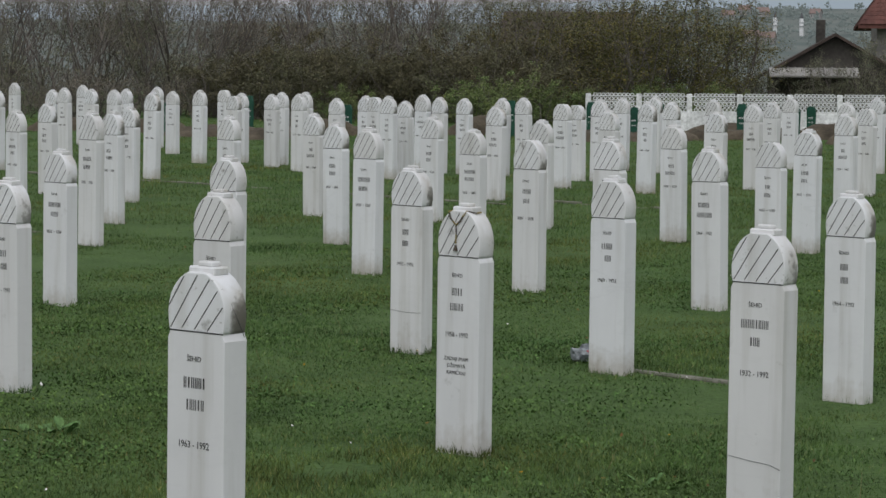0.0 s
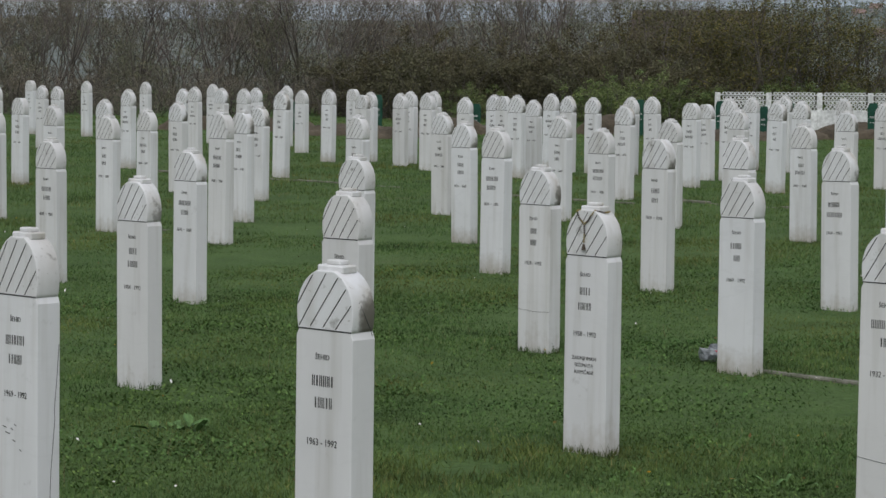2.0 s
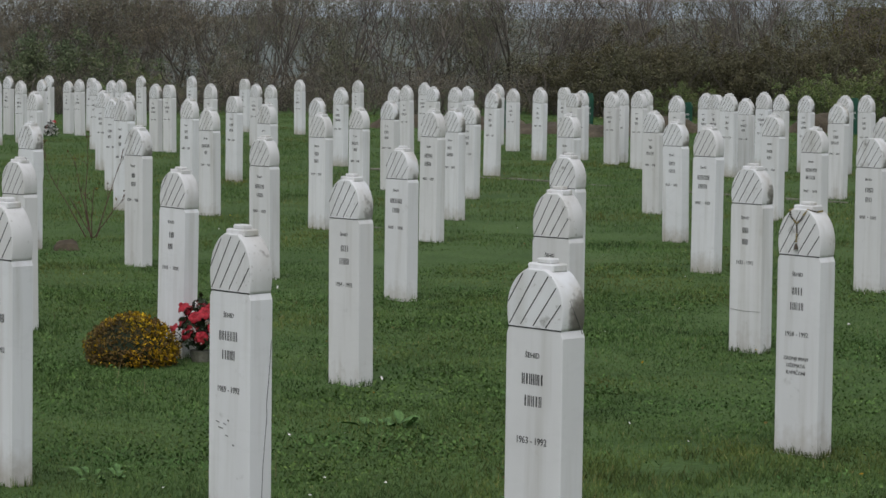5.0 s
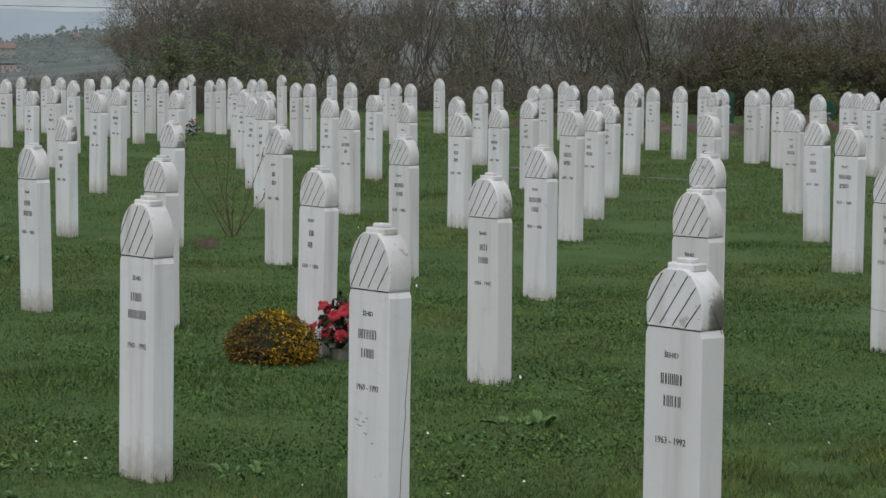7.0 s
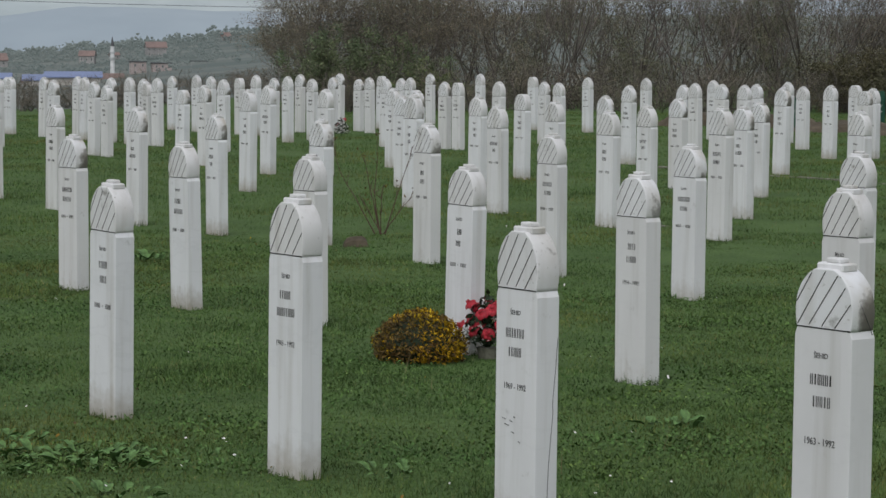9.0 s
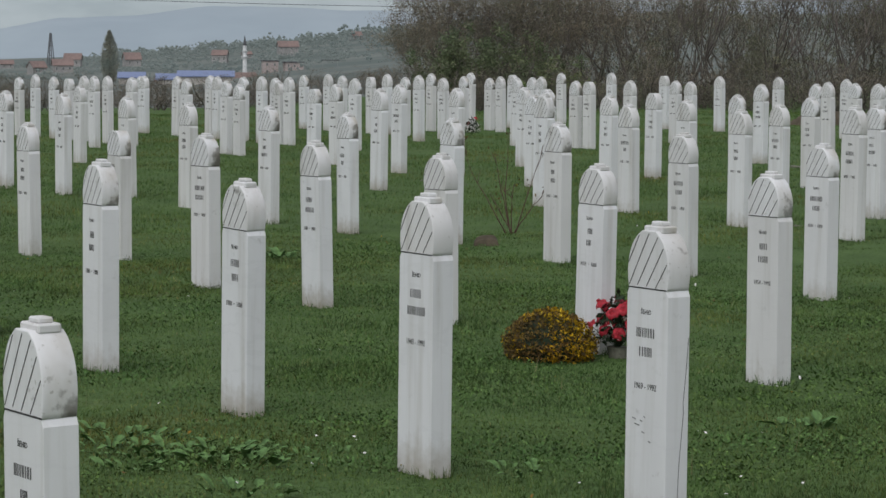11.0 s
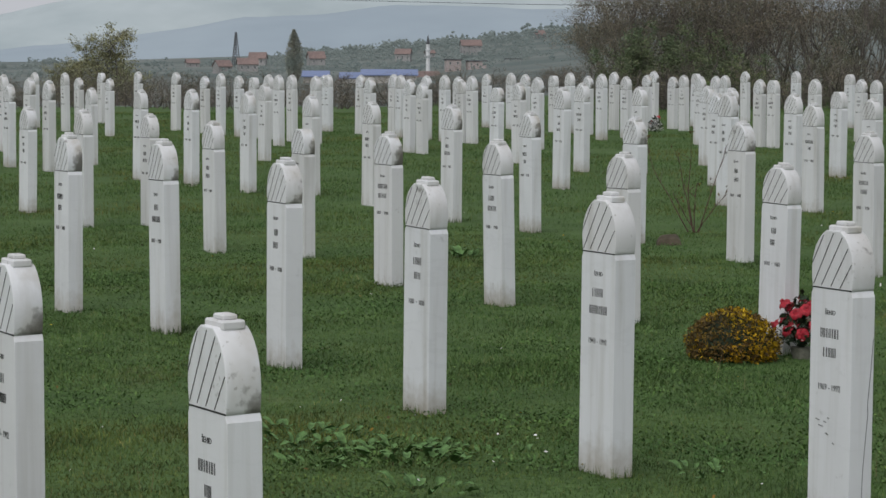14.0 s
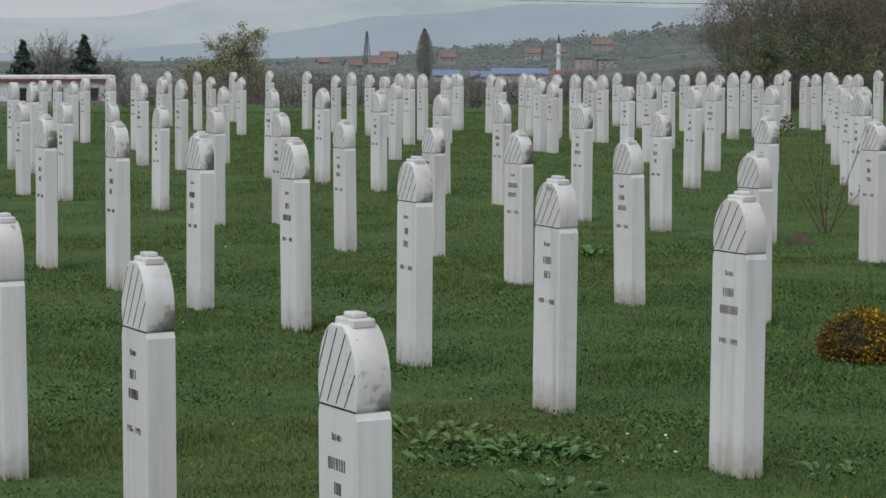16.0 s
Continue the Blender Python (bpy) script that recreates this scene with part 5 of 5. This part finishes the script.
def chrysanthemum(x, y):
    e = thing("chrysanthemum_bush", pose(x, y, ground_z(x, y)), "round half-wilted yellow chrysanthemum bush on a grave", "flower bush")
    rr = random.Random(4)
    bm = bmesh.new()
    bmesh.ops.create_icosphere(bm, subdivisions=3, radius=1.0)
    for v in bm.verts:
        k = 1 + 0.10 * noise.noise(v.co * 3)
        m = 1 - 0.13 * max(0.0, v.co.z)      # a dome, widest near the ground
        v.co = Vector((v.co.x * 0.215 * k * m, v.co.y * 0.185 * k * m, max(-0.02, 0.095 + v.co.z * 0.15 * k)))
    part("foliage", bm, DARK_STEM, e)
    dull, bright = [], []
    for _ in range(4200):
        a, t = rr.uniform(0, 6.28), rr.uniform(-0.75, 1.0)
        q = math.sqrt(max(0, 1 - t * t))
        k = rr.uniform(0.93, 1.14)
        q *= 1 - 0.13 * max(0.0, t)
        p = Vector((math.cos(a) * q * 0.235 * k, math.sin(a) * q * 0.205 * k, 0.095 + t * 0.165 * k))
        if p.z < 0.005:
            continue
        # still in flower on its sheltered side and along the rim
        side = math.cos(a + 0.55)
        (bright if rr.random() < 0.04 + 0.9 * max(0, side - 0.45) + 0.5 * max(0, -side - 0.75) + 0.55 * max(0, t - 0.6) + 0.06 * (t < 0) else dull).append(p)
    for nm, pts, m, s in (("wilted_bloom", dull, WILTED, 0.0095), ("yellow_bloom", bright, YELLOW_PETAL, 0.0105)):
        me = leaf_cloud(pts * 2, rr, s, 0.006)
        me.materials.append(m)
        tagged(mesh_part(nm, me, None, e), kind="stuff")


chrysanthemum(-3.46, 13.62)


def rose_mesh(r):
    """A silk rose: rings of cupped petals round a bud."""
    bm = bmesh.new()
    for ring, (n, rad, up, size) in enumerate(((3, 0.22, 0.30, 0.5), (5, 0.52, 0.12, 0.7), (6, 0.85, -0.1, 0.8))):
        for i in range(n):
            a = 6.283 * (i + 0.5 * ring) / n
            m = Matrix.Rotation(a, 4, "Z") @ Matrix.Translation((rad * r, 0, up * r)) @ Matrix.Rotation(radians(62 - ring * 24), 4, "Y")
            vs = {}
            for u in range(4):
                for v in range(4):
                    x, y = (u / 3 - 0.5) * 1.5 * size * r, (v / 3 - 0.5) * 1.6 * size * r
                    vs[u, v] = bm.verts.new(m @ Vector((x, y, -0.9 * (x * x + y * y) / r)))
            for u in range(3):
                for v in range(3):
                    bm.faces.new((vs[u, v], vs[u + 1, v], vs[u + 1, v + 1], vs[u, v + 1])).smooth = True
    bmesh.ops.create_icosphere(bm, subdivisions=1, radius=r * 0.42, matrix=Matrix.Translation((0, 0, r * 0.2)))
    return to_mesh("rose", bm, RED_PETAL)


def bouquet(x, y, n, size, label, seed, pot=True):
    rr = random.Random(seed)
    e = thing("flower_bouquet", pose(x, y, ground_z(x, y)), label, "flowers", "grave flowers")
    if pot:
        part("pot", cone(0.05, 0.065, 0.065, (0, 0, 0), 16), CONCRETE, e, "low grey stone pot")
    rose = rose_mesh(0.0245 * size)
    pts, white = [], []
    for i in range(n):
        a, t = i * 2.4, (i + 0.5) / n
        d = Vector((math.cos(a) * math.sqrt(t), math.sin(a) * math.sqrt(t), 1.15 - 0.9 * t)).normalized()
        p = Vector((d.x * 0.12 + rr.gauss(0, 0.012), d.y * 0.12, 0.10 + d.z * 0.19 + rr.gauss(0, 0.025))) * size
        o = mesh_part("rose", rose, None, e)
        o.matrix_basis = Matrix.Translation(p) @ d.to_track_quat("Z", "Y").to_matrix().to_4x4()
        verts, faces = [], []
        tube_rows([(Vector((0, 0, 0.05)), d), (p, d)], [0.003, 0.002], 4, verts, faces)
        mesh_part("stem", raw_mesh("stem", [tuple(v) for v in verts], faces), DARK_STEM, e)
    for _ in range(420):
        a, t = rr.uniform(0, 6.28), rr.random()
        q = Vector((math.cos(a) * 0.12 * t, math.sin(a) * 0.12 * t, 0.09 + 0.22 * rr.random() * (1.1 - t * 0.7))) * size
        (white if rr.random() < (0.3 if pot else 0.55) else pts).append(q)
    for nm, pp, m, s in (("foliage", pts, DARK_STEM, 0.022), ("white_filler", white, WHITE_PETAL, 0.013)):
        me = leaf_cloud(pp * (2 if nm == "white_filler" else 1), rr, s * size, 0.008)
        me.materials.append(m)
        tagged(mesh_part(nm, me, None, e), kind="stuff")


bouquet(-3.13, 13.85, 28, 1.13, "bunch of red silk roses with white filler in a pot", 2)
bouquet(-12.9, 45.0, 2, 1.25, "small bunch of white flowers with a little red beside a headstone", 3, False)


CANE = plain("dark_red_canes", (0.085, 0.045, 0.036), 0.7)


def rose_bush(x, y):
    """A leafless rose bush with a few long canes."""
    rr = random.Random(12)
    e = thing("rose_bush", pose(x, y, ground_z(x, y)), "leafless rose bush with long thin dark canes", "shrub")
    tips = []
    for dx, ln in ((-0.42, 0.98), (-0.27, 0.80), (-0.10, 0.95), (0.18, 0.92), (0.40, 0.5), (0.05, 0.5), (-0.5, 0.45)):
        verts, faces = [], []
        path = limb(Vector((rr.gauss(0, 0.03), rr.gauss(0, 0.03), -0.03)), Vector((dx, rr.gauss(0, 0.15), 0.75)), ln, 0.0062, rr, 7, 5, verts, faces, 0.07, 0.03)
        for k in range(3):
            q, d = path[rr.randrange(3, 7)]
            tw = limb(q, d + Vector((rr.gauss(0, 0.6), rr.gauss(0, 0.4), 0.1)), 0.14, 0.004, rr, 3, 3, verts, faces)
            tips.append(tw[-1][0])
        tips.append(path[-1][0])
        mesh_part("cane", raw_mesh("cane", [tuple(v) for v in verts], faces), CANE, e)
    me = leaf_cloud([rr.choice(tips) for _ in range(46)], rr, 0.016, 0.02)
    me.materials.append(WILTED)
    tagged(mesh_part("leaf_remains", me, None, e), kind="stuff")


rose_bush(-6.1, 22.6)
mound(-5.95, 21.2, 20, 0.22, 0.16, 0.11, 3)


def litter(x, y):
    bm = bmesh.new()
    bmesh.ops.create_icosphere(bm, subdivisions=2, radius=0.062)
    for v in bm.verts:
        k = noise.noise(v.co * 33) * 0.9
        v.co *= 1 + k
        v.co.z = max(-0.045, v.co.z * 0.85)
    ob = part("wrapper", bm, PLASTIC)
    ob.matrix_basis = pose(x, y, ground_z(x, y) + 0.045)
    tagged(ob, "crumpled grey plastic wrapper lying by a headstone", "litter")
    part("red_band", box((0.04, 0.010, 0.016), (0.02, -0.05, 0.012), 0.004, None, Matrix.Rotation(radians(-14), 4, "Y")), RED_PETAL, ob, "red printed stripe")


litter(0.80, 14.45)


def prayer_beads(stone):
    """A string of beads looped over a headstone's cap, its tail hanging down the face."""
    e = thing("prayer_beads", stone.matrix_basis.copy(), "string of dark and amber prayer beads over a headstone cap", "prayer beads")
    bead = bmesh.new()
    bmesh.ops.create_icosphere(bead, subdivisions=1, radius=0.0048)
    dark = to_mesh("bead", bead, BEAD_DARK)
    bead = bmesh.new()
    bmesh.ops.create_icosphere(bead, subdivisions=1, radius=0.0048)
    amber = to_mesh("bead", bead, BEAD_YELLOW)
    top = SHAFT_H + CAP_H
    f = FACE_Y - 0.005
    way = [(-0.052, 0.02, top + 0.004), (-0.053, f + 0.002, top - 0.006), (-0.042, f, top - 0.035), (-0.012, f, top - 0.062),
           (0.010, f, top - 0.045), (0.026, f, top - 0.022), (0.040, f + 0.01, top + 0.000), (0.062, -0.01, top - 0.010), (0.066, 0.03, top - 0.006)]
    tail = [(-0.012, f, top - 0.062), (-0.010, f, top - 0.10), (-0.013, f, top - 0.150)]
    i = 0
    for line in (way, tail):
        for a, b in zip(line, line[1:]):
            a, b = Vector(a), Vector(b)
            n = max(2, int((b - a).length / 0.0092))
            for k in range(n):
                o = mesh_part("bead", amber if (i // 4) % 2 else dark, None, e)
                o.location = a.lerp(b, k / n)
                i += 1
    part("tassel", cone(0.011, 0.004, 0.026, (-0.013, f, top - 0.176), 8), BEAD_DARK, e)


def small_inscription(stone):
    """Three lower lines of readable words."""
    for k, words in enumerate(("ZADNJI IMAM", "DŽEMATA", "KAMIČANI")):
        me = text_mesh(words, 0.0235, 0.95)
        me.materials.append(INK)
        put("word", me, stone, -0.006, FACE_Y, SHAFT_H - 0.452 - k * 0.031)


for s in STONES:
    if "1958-1992" in s["label"]:
        prayer_beads(s)
        small_inscription(s)


# ---- cracks and chips on single stones ----
def crack(stone, points, r=0.0011):
    verts, faces = [], []
    pts = [Vector(p) for p in points]
    path = [(p, ((pts[min(i + 1, len(pts) - 1)] - pts[max(i - 1, 0)]).normalized())) for i, p in enumerate(pts)]
    tube_rows(path, [r] * len(path), 4, verts, faces)
    mesh_part("crack", raw_mesh("crack", [tuple(v) for v in verts], faces), INK_SOFT, stone, "thin dark crack")


def stone_at(across, along):
    p = ALONG * along + ACROSS * across
    return min(STONES, key=lambda s: (s.location.x - p.x) ** 2 + (s.location.y - p.y) ** 2)


W2, D2 = SLAB_W / 2, SLAB_D / 2
front = stone_at(5.1, -5.88)
crack(front, [(W2 * 0.55, -D2 - 0.001, SHAFT_H + 0.185), (W2 * 0.78, -D2 * 0.7, SHAFT_H + 0.158), (W2 * 0.96, -D2 * 0.3, SHAFT_H + 0.11),
              (W2 * 1.003, D2 * 0.1, SHAFT_H + 0.07), (W2 * 1.0, D2 * 0.5, SHAFT_H + 0.035), (W2 * 0.98, D2 * 0.8, SHAFT_H + 0.010)])
flawed = stone_at(5.1, -7.52)
crack(flawed, [(W2 + 0.0005, D2 * 0.9, 0.70), (W2 + 0.0005, D2 * 0.75, 0.60), (W2 + 0.0005, D2 * 0.5, 0.47), (W2 + 0.0005, D2 * 0.55, 0.44), (W2 + 0.0005, D2 * 0.2, 0.25), (W2 + 0.0005, D2 * 0.1, 0.12)])
for x, z, l in ((-0.075, 0.405, 0.022), (-0.06, 0.385, 0.026), (-0.03, 0.40, 0.014), (-0.02, 0.36, 0.016), (-0.01, 0.415, 0.010), (0.02, 0.33, 0.012)):
    crack(flawed, [(x, -D2 - 0.0005, z), (x + l, -D2 - 0.0005, z - 0.004)], 0.0018)
banded = stone_at(7.8, -5.88)
crack(banded, [(-W2, -D2 - 0.0005, 0.215), (-W2 * 0.2, -D2 - 0.0005, 0.203), (W2 * 0.6, -D2 - 0.0005, 0.196), (W2, -D2 - 0.0005, 0.180)], 0.0012)
split = stone_at(10.95, -10.66)
crack(split, [(-W2, -D2 - 0.0005, 0.245), (0, -D2 - 0.0005, 0.236), (W2, -D2 - 0.0005, 0.240)], 0.0012)
